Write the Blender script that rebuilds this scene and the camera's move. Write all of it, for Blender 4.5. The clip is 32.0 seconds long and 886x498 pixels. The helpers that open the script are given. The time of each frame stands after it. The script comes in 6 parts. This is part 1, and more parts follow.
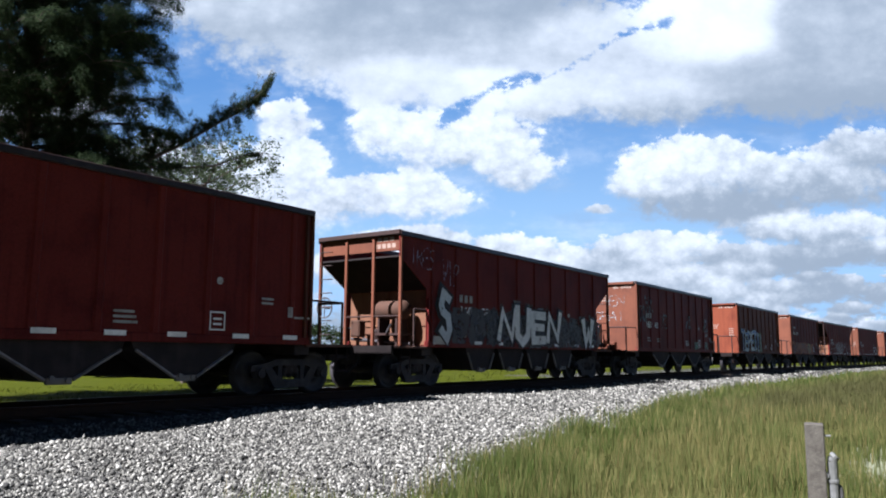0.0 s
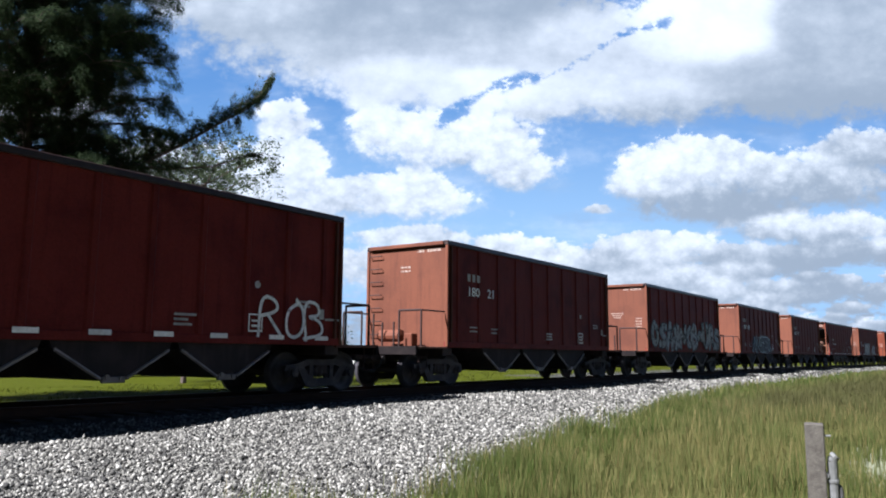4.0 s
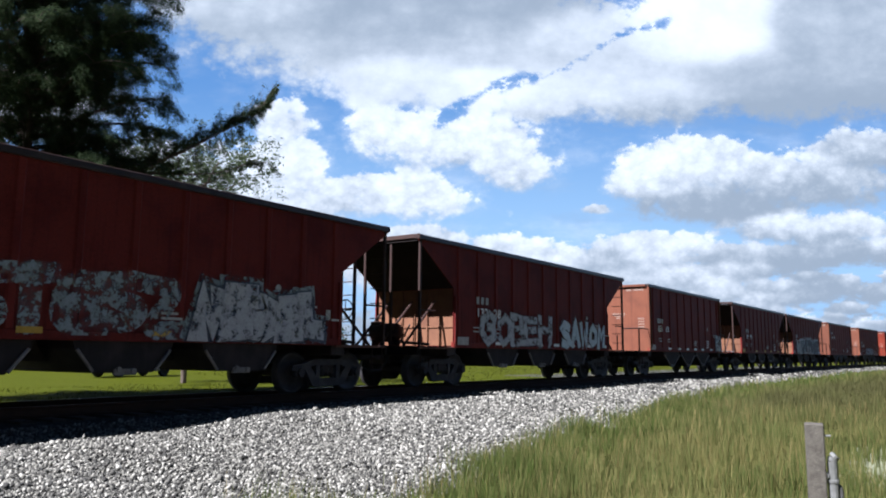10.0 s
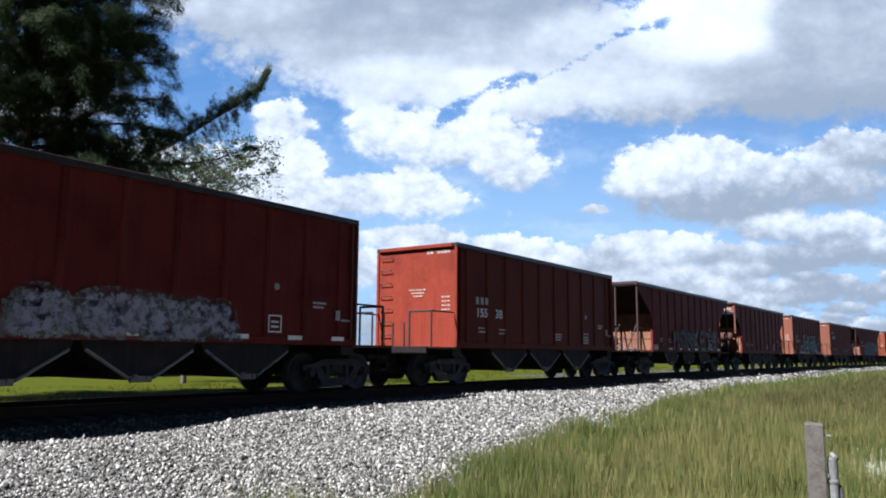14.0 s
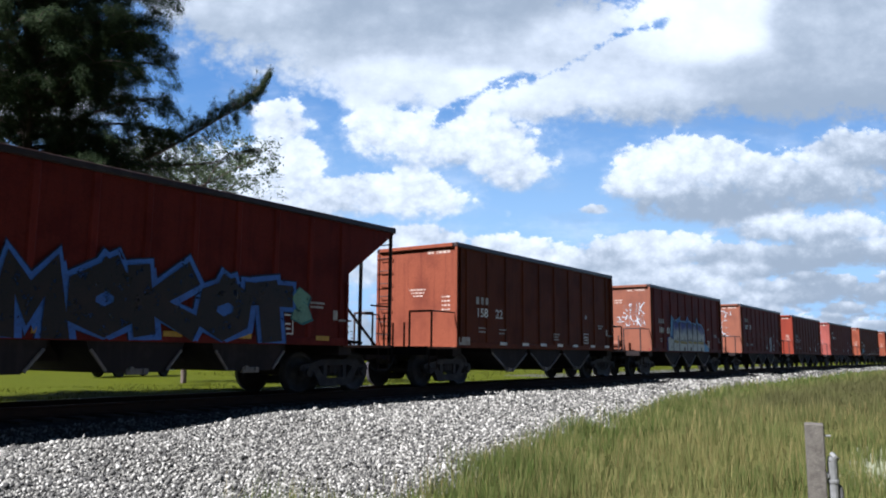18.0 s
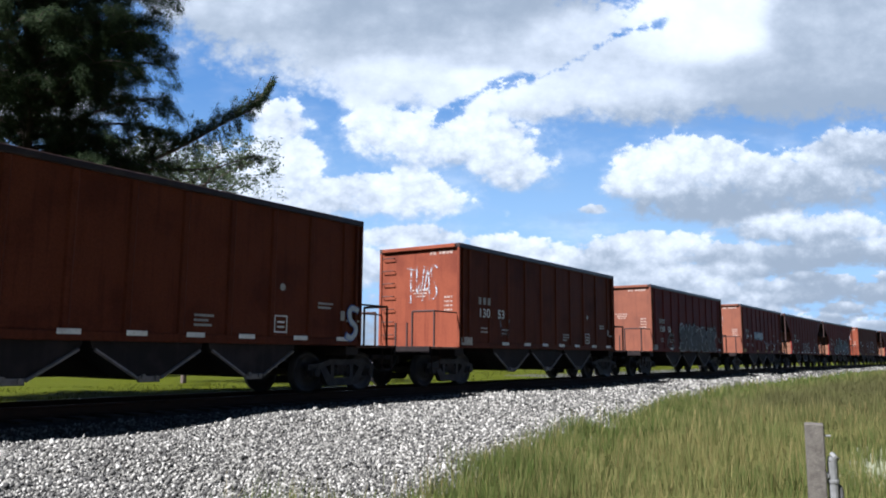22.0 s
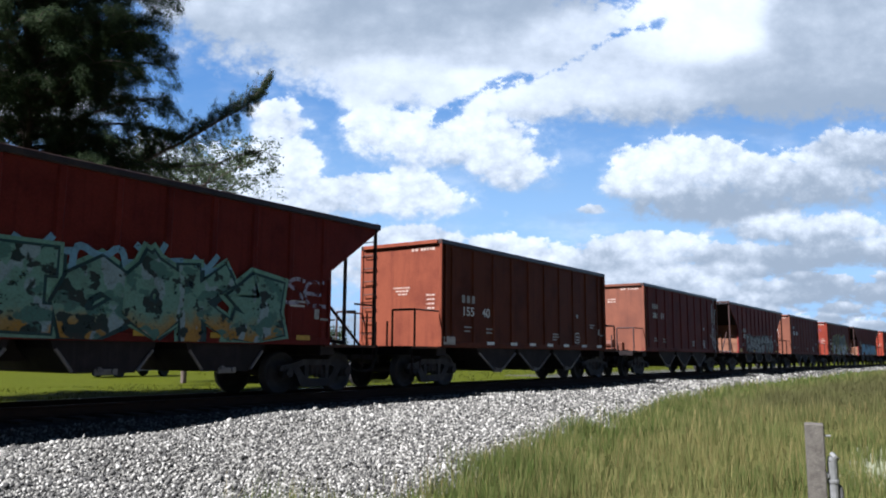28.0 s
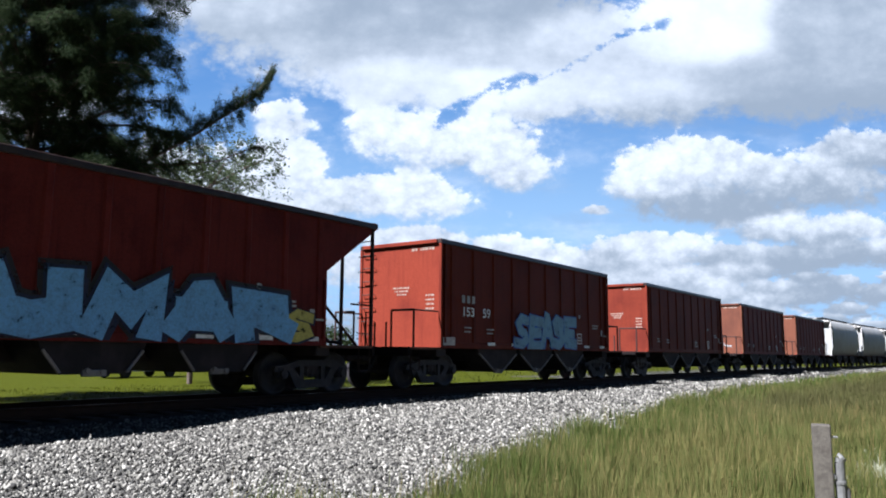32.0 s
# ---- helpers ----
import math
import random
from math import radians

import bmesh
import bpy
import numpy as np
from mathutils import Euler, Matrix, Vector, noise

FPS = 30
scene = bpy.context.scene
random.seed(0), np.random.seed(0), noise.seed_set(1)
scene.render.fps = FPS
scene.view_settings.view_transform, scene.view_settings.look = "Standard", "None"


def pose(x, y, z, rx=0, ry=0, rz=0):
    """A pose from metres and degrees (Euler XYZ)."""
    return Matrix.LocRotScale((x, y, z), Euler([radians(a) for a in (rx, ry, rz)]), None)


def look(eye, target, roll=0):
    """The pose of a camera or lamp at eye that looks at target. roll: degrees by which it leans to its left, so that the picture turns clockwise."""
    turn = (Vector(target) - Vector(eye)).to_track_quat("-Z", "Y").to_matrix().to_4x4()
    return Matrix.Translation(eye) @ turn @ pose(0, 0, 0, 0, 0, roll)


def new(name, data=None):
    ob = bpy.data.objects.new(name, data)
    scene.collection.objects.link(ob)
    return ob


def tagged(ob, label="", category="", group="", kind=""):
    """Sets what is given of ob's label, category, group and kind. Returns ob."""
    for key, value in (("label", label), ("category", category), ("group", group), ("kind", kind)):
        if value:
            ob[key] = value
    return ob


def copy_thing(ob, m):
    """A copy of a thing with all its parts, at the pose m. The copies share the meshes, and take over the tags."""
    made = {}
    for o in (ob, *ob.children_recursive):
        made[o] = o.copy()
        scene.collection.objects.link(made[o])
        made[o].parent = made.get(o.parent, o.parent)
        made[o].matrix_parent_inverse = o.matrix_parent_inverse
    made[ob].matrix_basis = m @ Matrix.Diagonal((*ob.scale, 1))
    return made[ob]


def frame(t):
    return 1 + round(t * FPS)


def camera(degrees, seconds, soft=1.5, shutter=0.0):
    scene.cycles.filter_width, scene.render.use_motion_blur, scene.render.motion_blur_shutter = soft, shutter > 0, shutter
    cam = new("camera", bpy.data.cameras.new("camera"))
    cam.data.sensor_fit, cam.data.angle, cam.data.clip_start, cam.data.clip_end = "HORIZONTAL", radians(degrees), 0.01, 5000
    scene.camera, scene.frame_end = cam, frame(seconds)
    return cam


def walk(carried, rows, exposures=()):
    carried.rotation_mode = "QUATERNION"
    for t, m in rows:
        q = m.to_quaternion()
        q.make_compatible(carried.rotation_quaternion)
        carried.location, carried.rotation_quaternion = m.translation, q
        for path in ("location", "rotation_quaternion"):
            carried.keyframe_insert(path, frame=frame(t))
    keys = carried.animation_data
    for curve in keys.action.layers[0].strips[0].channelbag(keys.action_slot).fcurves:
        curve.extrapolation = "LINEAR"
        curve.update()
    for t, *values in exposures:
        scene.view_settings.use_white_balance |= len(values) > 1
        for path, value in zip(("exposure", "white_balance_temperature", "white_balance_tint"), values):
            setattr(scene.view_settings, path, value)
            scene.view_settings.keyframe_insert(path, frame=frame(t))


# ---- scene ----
# Rail line along x, rail tops at z = 0, track centre at y = 0; the viewer stands south of it.
EYE = Vector((0.0, -13.366, 0.89))
HEADING, RISE, LEAN = 35.495, 7.859, 0.43


def aim(turn=0.0, lift=0.0):
    a, b = radians(HEADING + turn), radians(RISE + lift)
    way = Vector((math.cos(a) * math.cos(b), math.sin(a) * math.cos(b), math.sin(b)))
    return look(EYE, EYE + way * 10, LEAN)


cam = camera(60.49, 32.0, soft=1.95)
walk(cam, [(0, aim()), (30.9, aim()), (31.5, aim(0.2, 0.0)), (32, aim(0.41, 0.06))],
     exposures=[(0, 2.15, 5700, 14), (32, 2.15, 5700, 14)])

# ---- light ----
SUN_DIR = Vector((-0.88, 0.26, 1.0)).normalized()
world = bpy.data.worlds.new("sky")
scene.world = world
world.use_nodes = True
wn, wl = world.node_tree.nodes, world.node_tree.links
sky = wn.new("ShaderNodeTexSky")
sky.sky_type, sky.sun_disc = "NISHITA", False
sky.ozone_density, sky.dust_density = 6.0, 0.0
sky.sun_elevation = math.asin(SUN_DIR.z)
sky.sun_rotation = math.atan2(SUN_DIR.x, SUN_DIR.y)
wn["Background"].inputs["Strength"].default_value = 0.006
wl.new(sky.outputs["Color"], wn["Background"].inputs["Color"])
sun = new("sun", bpy.data.lights.new("sun", "SUN"))
sun.data.energy, sun.data.angle, sun.data.color = 5.0, radians(0.53), (1.0, 0.95, 0.88)
sun.matrix_world = look(SUN_DIR * 60, (0, 0, 0))


# ---- materials ----
class Tree:
    """A node material with short ways to add and link nodes."""

    def __init__(self, name):
        self.mat = bpy.data.materials.new(name)
        self.mat.use_nodes = True
        self.n, self.l = self.mat.node_tree.nodes, self.mat.node_tree.links
        self.bsdf = self.n["Principled BSDF"]

    def put(self, kind, links=(), **sets):
        node = self.n.new(kind)
        if "operation" in sets:
            node.operation = sets["operation"]
        if "noise_dimensions" in sets:
            node.noise_dimensions = sets["noise_dimensions"]
        if "data_type" in sets:
            node.data_type, node.blend_type = sets["data_type"], sets["blend_type"]
        if "attribute_name" in sets:
            node.attribute_name = sets["attribute_name"]
        if "uv_map" in sets:
            node.uv_map = sets["uv_map"]
        if "feature" in sets:
            node.feature = sets["feature"]
        for key, value in dict(links).items():
            self.feed(node.inputs[key], value)
        return node

    def feed(self, socket, value):
        if isinstance(value, bpy.types.NodeSocket):
            self.l.new(value, socket)
        else:
            socket.default_value = value

    def math(self, op, a, b=0.0, c=0.0, clamp=False):
        node = self.put("ShaderNodeMath", {0: a, 1: b, 2: c}, operation=op)
        node.use_clamp = clamp
        return node.outputs[0]

    def noise(self, where, scale, detail=4.0, rough=0.55):
        return self.put("ShaderNodeTexNoise", {"Vector": where, "Scale": scale, "Detail": detail, "Roughness": rough}).outputs["Fac"]

    def ramp(self, value, lo, hi, to0=0.0, to1=1.0):
        node = self.put("ShaderNodeMapRange", {"Value": value, "From Min": lo, "From Max": hi, "To Min": to0, "To Max": to1})
        node.interpolation_type = "SMOOTHSTEP"
        return node.outputs[0]

    def mix(self, fac, a, b, how="MIX"):
        node = self.put("ShaderNodeMix", data_type="RGBA", blend_type=how)
        self.feed(node.inputs[0], fac)
        self.feed(node.inputs[6], a if isinstance(a, bpy.types.NodeSocket) else (*a, 1))
        self.feed(node.inputs[7], b if isinstance(b, bpy.types.NodeSocket) else (*b, 1))
        return node.outputs[2]

    def bump(self, height, strength, distance=0.02):
        node = self.put("ShaderNodeBump", {"Height": height, "Strength": strength, "Distance": distance})
        self.l.new(node.outputs[0], self.bsdf.inputs["Normal"])

    def where(self, spread=40.0):
        """Object coordinates, shifted by a random amount for each object."""
        tex = self.put("ShaderNodeTexCoord")
        info = self.put("ShaderNodeObjectInfo")
        shift = self.put("ShaderNodeVectorMath", {0: tex.outputs["Object"]}, operation="ADD")
        many = self.math("MULTIPLY", info.outputs["Random"], spread)
        self.l.new(many, shift.inputs[1])
        return shift.outputs[0], info.outputs["Random"]


def stretched(t, vec, sx, sy, sz):
    return t.put("ShaderNodeVectorMath", {0: vec, 1: (sx, sy, sz)}, operation="MULTIPLY").outputs[0]


def worn(name, base, stain, rough=0.6, metal=0.0, grain=30.0, patch=2.0, amount=0.5, streak=0.0, bump=0.15, vary=0.12, gloss=0.3):
    t = Tree(name)
    vec, rnd = t.where()
    big = t.ramp(t.noise(vec, patch, 5), 0.42, 0.72)
    fine = t.noise(vec, grain, 5, 0.65)
    col = t.mix(t.math("MULTIPLY", big, amount), base, stain)
    if streak:
        runs = t.ramp(t.noise(stretched(t, vec, 5.0, 5.0, 0.28), 1.6, 5, 0.6), 0.48, 0.75)
        col = t.mix(t.math("MULTIPLY", runs, streak), col, stain)
    grit = t.put("ShaderNodeMapRange", {"Value": fine, "From Min": 0.25, "From Max": 0.75, "To Min": 0.75, "To Max": 1.2}).outputs[0]
    tone = t.math("MULTIPLY", grit, t.math("MULTIPLY_ADD", rnd, 2 * vary, 1 - vary))
    scaled = t.put("ShaderNodeVectorMath", {0: col}, operation="SCALE")
    t.l.new(tone, scaled.inputs["Scale"])
    t.l.new(scaled.outputs[0], t.bsdf.inputs["Base Color"])
    t.feed(t.bsdf.inputs["Roughness"], t.ramp(fine, 0.2, 0.8, rough - 0.1, min(1.0, rough + 0.12)))
    t.bsdf.inputs["Metallic"].default_value = metal
    t.bsdf.inputs["Specular IOR Level"].default_value = gloss
    if bump:
        t.bump(fine, bump, 0.01)
    return t.mat


RED = worn("oxide_red_paint", (0.13, 0.0205, 0.017), (0.058, 0.0072, 0.0085), 0.58, 0, 26, 0.9, 0.65, 0.5, gloss=0.06)
BROWN = worn("brown_red_paint", (0.136, 0.0255, 0.022), (0.055, 0.009, 0.0102), 0.58, 0, 26, 0.9, 0.65, 0.5, gloss=0.06)
BRIGHT = worn("fresh_red_paint", (0.116, 0.0205, 0.0112), (0.06, 0.0092, 0.0068), 0.56, 0, 26, 0.9, 0.55, 0.4, gloss=0.06)
PINK = worn("faded_red_paint", (0.144, 0.039, 0.031), (0.092, 0.0245, 0.02), 0.6, 0, 26, 0.9, 0.7, 0.5, gloss=0.06)
ORANGE = worn("orange_red_paint", (0.116, 0.032, 0.0165), (0.047, 0.0105, 0.0078), 0.58, 0, 26, 0.9, 0.55, 0.45, gloss=0.06)
# the red car paint turned tan: warm sunlight painted into the ends
SUNLIT_END = worn("dust_faded_end_paint", (0.098, 0.0315, 0.0158), (0.046, 0.0135, 0.008), 0.65, 0, 26, 0.9, 0.55, 0.45, gloss=0.2)
PAINTS = {"r": RED, "b": BROWN, "f": BRIGHT, "p": PINK, "o": ORANGE}
GRIME = worn("grimy_underframe_steel", (0.026, 0.018, 0.017), (0.05, 0.037, 0.033), 0.8, 0, 40, 3, 0.6, 0.3, 0.3)
CHORD = worn("rubbed_dark_chord_steel", (0.018, 0.0085, 0.0075), (0.045, 0.03, 0.027), 0.4, 0.1, 30, 4, 0.6, 0, 0.05, gloss=0.4)
RAILING = worn("dark_grimy_railing_paint", (0.022, 0.0082, 0.0062), (0.011, 0.0055, 0.005), 0.7, 0, 30, 4, 0.6, 0, 0.1)
DECK = worn("dusty_deck_steel", (0.1, 0.05, 0.036), (0.05, 0.02, 0.015), 0.85, 0, 25, 3, 0.6, 0, 0.2)
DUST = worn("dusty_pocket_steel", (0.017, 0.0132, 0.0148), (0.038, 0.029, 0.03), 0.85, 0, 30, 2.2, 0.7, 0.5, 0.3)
SCRAPED = worn("scraped_bright_steel", (0.22, 0.2, 0.195), (0.1, 0.088, 0.083), 0.6, 0.2, 30, 5, 0.6, 0, 0.1)
SAND = worn("sand_dusted_paint", (0.12, 0.052, 0.026), (0.06, 0.021, 0.012), 0.8, 0, 26, 1.6, 0.6, 0.4, 0.1)
# near-black: dirt on the end sills, but painted shade on the slope sheets
SOOT_SHADE = worn("sooty_pocket_steel", (0.008, 0.006, 0.006), (0.016, 0.012, 0.011), 0.85, 0, 40, 3, 0.6, 0.3, 0.3, gloss=0.1)
CAST = worn("dusty_cast_steel", (0.042, 0.0375, 0.041), (0.092, 0.081, 0.08), 0.75, 0.1, 35, 5, 0.6, 0, 0.3)
TREAD = worn("worn_wheel_steel", (0.052, 0.048, 0.053), (0.025, 0.021, 0.021), 0.6, 0.4, 30, 4, 0.6, 0, 0.2)
POLISHED = worn("worn_rail_head_steel", (0.16, 0.145, 0.135), (0.07, 0.055, 0.045), 0.55, 0.4, 30, 3, 0.4, 0, 0.05)
RUST = worn("rusty_rail_steel", (0.0495, 0.0225, 0.0135), (0.027, 0.0158, 0.0113), 0.85, 0.1, 40, 6, 0.6, 0, 0.3)
WHITE = worn("white_stencil_paint", (0.82, 0.81, 0.79), (0.55, 0.5, 0.47), 0.6, 0, 30, 6, 0.55, 0, 0.05)
DULL = worn("weathered_white_paint", (0.42, 0.4, 0.38), (0.2, 0.15, 0.13), 0.7, 0, 30, 7, 0.6, 0, 0.05)
ENDMARK = worn("sun_faded_stencil_paint", (0.2106, 0.156, 0.1287), (0.1248, 0.0624, 0.0468), 0.7, 0, 30, 9, 0.7, 0, 0.05)
YELLOW = worn("yellow_reflector", (0.5, 0.29, 0.035), (0.3, 0.17, 0.03), 0.5, 0, 30, 7, 0.5, 0, 0.05)
GREYCAR = worn("grey_hopper_paint", (0.2207, 0.2246, 0.2207), (0.1271, 0.1232, 0.1147), 0.55, 0, 25, 1.2, 0.5, 0.5, 0.08)
PALE = worn("off_white_hopper_paint", (0.3058, 0.3011, 0.2886), (0.1911, 0.1786, 0.1607), 0.55, 0, 25, 2, 0.4, 0.3, 0.08)
TIE = worn("dark_timber_tie", (0.0476, 0.0354, 0.0272), (0.0816, 0.068, 0.0578), 0.9, 0, 18, 4, 0.6, 0, 0.5)
POSTWOOD = worn("weathered_grey_wood", (0.058, 0.052, 0.043), (0.022, 0.018, 0.0145), 0.9, 0, 60, 22, 0.6, 0.9, 0.45)
GALV = worn("galvanised_steel", (0.119, 0.119, 0.1155), (0.07, 0.07, 0.0665), 0.5, 0.3, 30, 9, 0.6, 0, 0.1)
BARK = worn("rough_brown_bark", (0.0585, 0.0429, 0.03276), (0.1014, 0.0819, 0.0663), 0.95, 0, 9, 3, 0.6, 0.4, 0.8)
WALLWHITE = worn("white_rendered_wall", (0.4969, 0.4906, 0.4703), (0.365, 0.3518, 0.3315), 0.8, 0, 12, 0.6, 0.5, 0.4, 0.1)
ROOFWHITE = worn("white_metal_roof", (0.5304, 0.5304, 0.5171), (0.3978, 0.3845, 0.365), 0.45, 0, 10, 0.5, 0.4, 0.3, 0.05)
ROOFGREY = worn("grey_metal_roof", (0.204, 0.211, 0.218), (0.136, 0.136, 0.136), 0.5, 0.3, 10, 0.5, 0.5, 0.3, 0.1)
DARKGLASS = worn("dark_window_glass", (0.03, 0.035, 0.04), (0.05, 0.05, 0.05), 0.1, 0, 10, 2, 0.2, 0, 0.0)
RUBBER = worn("black_rubber", (0.03, 0.03, 0.03), (0.06, 0.055, 0.05), 0.85, 0, 30, 5, 0.4, 0, 0.1)


def sprayed(name, base, low=None, z0=1.2, z1=2.2, holes=0.2, bits=()):
    """Weathered spray paint, patchy where it has worn off; it may fade into a second colour lower down."""
    t = Tree(name)
    vec, rnd = t.where()
    col = base
    if low:
        height = t.put("ShaderNodeSeparateXYZ", {0: t.put("ShaderNodeTexCoord").outputs["Object"]}).outputs[2]
        col = t.mix(t.ramp(t.math("ADD", height, t.math("MULTIPLY_ADD", t.noise(vec, 2.2, 4), 0.9, -0.45)), z0, z1), low, base)
    for k, (other, size, share) in enumerate(bits):
        blot = t.noise(stretched(t, vec, 1.0, 1.0, 0.55 + 0.5 * k), size, 2 + k, 0.5)
        col = t.mix(t.ramp(blot, share - 0.02, share + 0.02), col, other)
    worn_off = t.ramp(t.noise(vec, 3.0, 5), 0.45, 0.75, 0, 0.5)
    col = t.mix(worn_off, col, t.mix(0.5, col, (0.06, 0.03, 0.03)))
    fine = t.noise(vec, 24, 4, 0.6)
    col = t.mix(t.ramp(fine, 0.3, 0.8, 0, 0.35), col, (0.05, 0.03, 0.03))
    t.feed(t.bsdf.inputs["Base Color"], col)
    t.bsdf.inputs["Roughness"].default_value = 0.55
    t.bsdf.inputs["Specular IOR Level"].default_value = 0.25
    mask = t.math("ADD", t.math("MULTIPLY", t.noise(vec, 5.0, 6, 0.65), 0.75), t.math("MULTIPLY", fine, 0.25))
    t.l.new(t.ramp(mask, holes + 0.1, holes + 0.26), t.bsdf.inputs["Alpha"])
    return t.mat


SPRAY = {k: sprayed("spray_paint_" + k, c) for k, c in {
    "white": (0.8, 0.8, 0.8), "black": (0.0153, 0.0153, 0.0187), "blue": (0.06, 0.17, 0.55), "sky_blue": (0.19, 0.37, 0.53),
    "navy": (0.011, 0.02, 0.055), "azure": (0.19, 0.43, 0.72), "teal": (0.035, 0.17, 0.2), "mint": (0.17, 0.34, 0.27), "green": (0.15, 0.33, 0.1),
    "orange": (0.55, 0.15, 0.025), "yellow": (0.55, 0.47, 0.1), "pale": (0.56, 0.62, 0.68),
    "slate": (0.042, 0.056, 0.085), "mustard": (0.4, 0.32, 0.12), "deep": (0.012, 0.05, 0.06)}.items()}
SPRAY.update({k: sprayed("spray_paint_" + k, c, holes=h) for k, c, h in (
    ("silver", (0.44, 0.44, 0.47), 0.26), ("violet", (0.36, 0.33, 0.43), 0.3), ("lilac", (0.13, 0.1, 0.2), 0.36), ("tarnish", (0.27, 0.27, 0.28), 0.27), ("grey", (0.16, 0.15, 0.155), 0.32), ("faint", (0.25, 0.28, 0.3), 0.32), ("smoke", (0.045, 0.04, 0.045), 0.27))})
SPRAY["blue_white"] = sprayed("spray_paint_blue_white", (0.03, 0.06, 0.34), (0.62, 0.66, 0.66), 1.75, 2.35)
SPRAY["mint_orange"] = sprayed("spray_paint_mint_orange", (0.15, 0.3, 0.25), (0.36, 0.19, 0.03), 1.2, 1.65,
                               bits=(((0.26, 0.36, 0.4), 2.4, 0.56), ((0.012, 0.03, 0.03), 3.0, 0.565), ((0.07, 0.17, 0.15), 2.0, 0.58)))
SPRAY["moss_white"] = sprayed("spray_paint_moss_white", (0.05, 0.085, 0.05), (0.55, 0.62, 0.72), 1.75, 2.15,
                              bits=(((0.2, 0.34, 0.45), 2.4, 0.6), ((0.36, 0.36, 0.1), 2.6, 0.6), ((0.012, 0.02, 0.015), 3.0, 0.61)))
SPRAY["ink"] = sprayed("spray_paint_ink", (0.011, 0.02, 0.05), bits=(((0.03, 0.08, 0.11), 2.2, 0.56), ((0.004, 0.006, 0.01), 2.8, 0.58)))
SPRAY["olive_moss"] = sprayed("spray_paint_olive_moss", (0.42, 0.42, 0.12), (0.2, 0.23, 0.07), 1.2, 2.0)


def leafy(name, tip, base, spread=0.35, through_light=0.3):
    """Foliage: each leaf or blade has its own tone, and some light comes through."""
    t = Tree(name)
    geo = t.put("ShaderNodeNewGeometry")
    rnd = geo.outputs["Random Per Island"]
    col = t.mix(rnd, base, tip)
    t.l.new(col, t.bsdf.inputs["Base Color"])
    t.bsdf.inputs["Roughness"].default_value = 0.8
    t.bsdf.inputs["Specular IOR Level"].default_value = 0.03
    thin = t.put("ShaderNodeBsdfTranslucent", {"Color": col})
    both = t.put("ShaderNodeMixShader", {0: through_light, 1: t.bsdf.outputs[0], 2: thin.outputs[0]})
    t.l.new(both.outputs[0], t.n["Material Output"].inputs["Surface"])
    return t.mat


NEEDLES = leafy("casuarina_needles", (0.043, 0.06, 0.027), (0.018, 0.03, 0.0165), 0.4, 0.5)
LAWN = leafy("mown_grass", (0.041, 0.046, 0.007), (0.024, 0.029, 0.0045), 0.4, 0.3)
TUFT = leafy("fresh_green_blades", (0.06, 0.088, 0.0176), (0.0256, 0.044, 0.0096), 0.4, 0.4)
STRAW = leafy("dry_straw", (0.2, 0.165, 0.07), (0.11, 0.08, 0.03), 0.4, 0.3)
DEADWEED = leafy("dead_brown_weeds", (0.11, 0.062, 0.036), (0.05, 0.028, 0.018), 0.4, 0.2)
PALEWEED = leafy("pale_weed_leaves", (0.3, 0.31, 0.24), (0.14, 0.15, 0.09), 0.4, 0.3)
LEAVES = leafy("small_green_leaves", (0.07, 0.09, 0.045), (0.032, 0.043, 0.023), 0.4, 0.5)
FARLEAF = leafy("dark_far_leaves", (0.02972, 0.04243, 0.017), (0.01271, 0.02122, 0.00936), 0.4, 0.25)


def olive_zone(t, pos):
    """How far the grass has turned dull olive: away from the line, down the field."""
    sep = t.put("ShaderNodeSeparateXYZ", {0: pos})
    away = t.ramp(t.math("MULTIPLY", sep.outputs[1], -1.0), 5.5, 8.5)
    zone = t.math("MULTIPLY", t.ramp(sep.outputs[0], 13.0, 26.0), away)
    return t.math("MULTIPLY", zone, t.ramp(t.noise(pos, 0.3, 4), 0.25, 0.6, 0.55, 0.95))


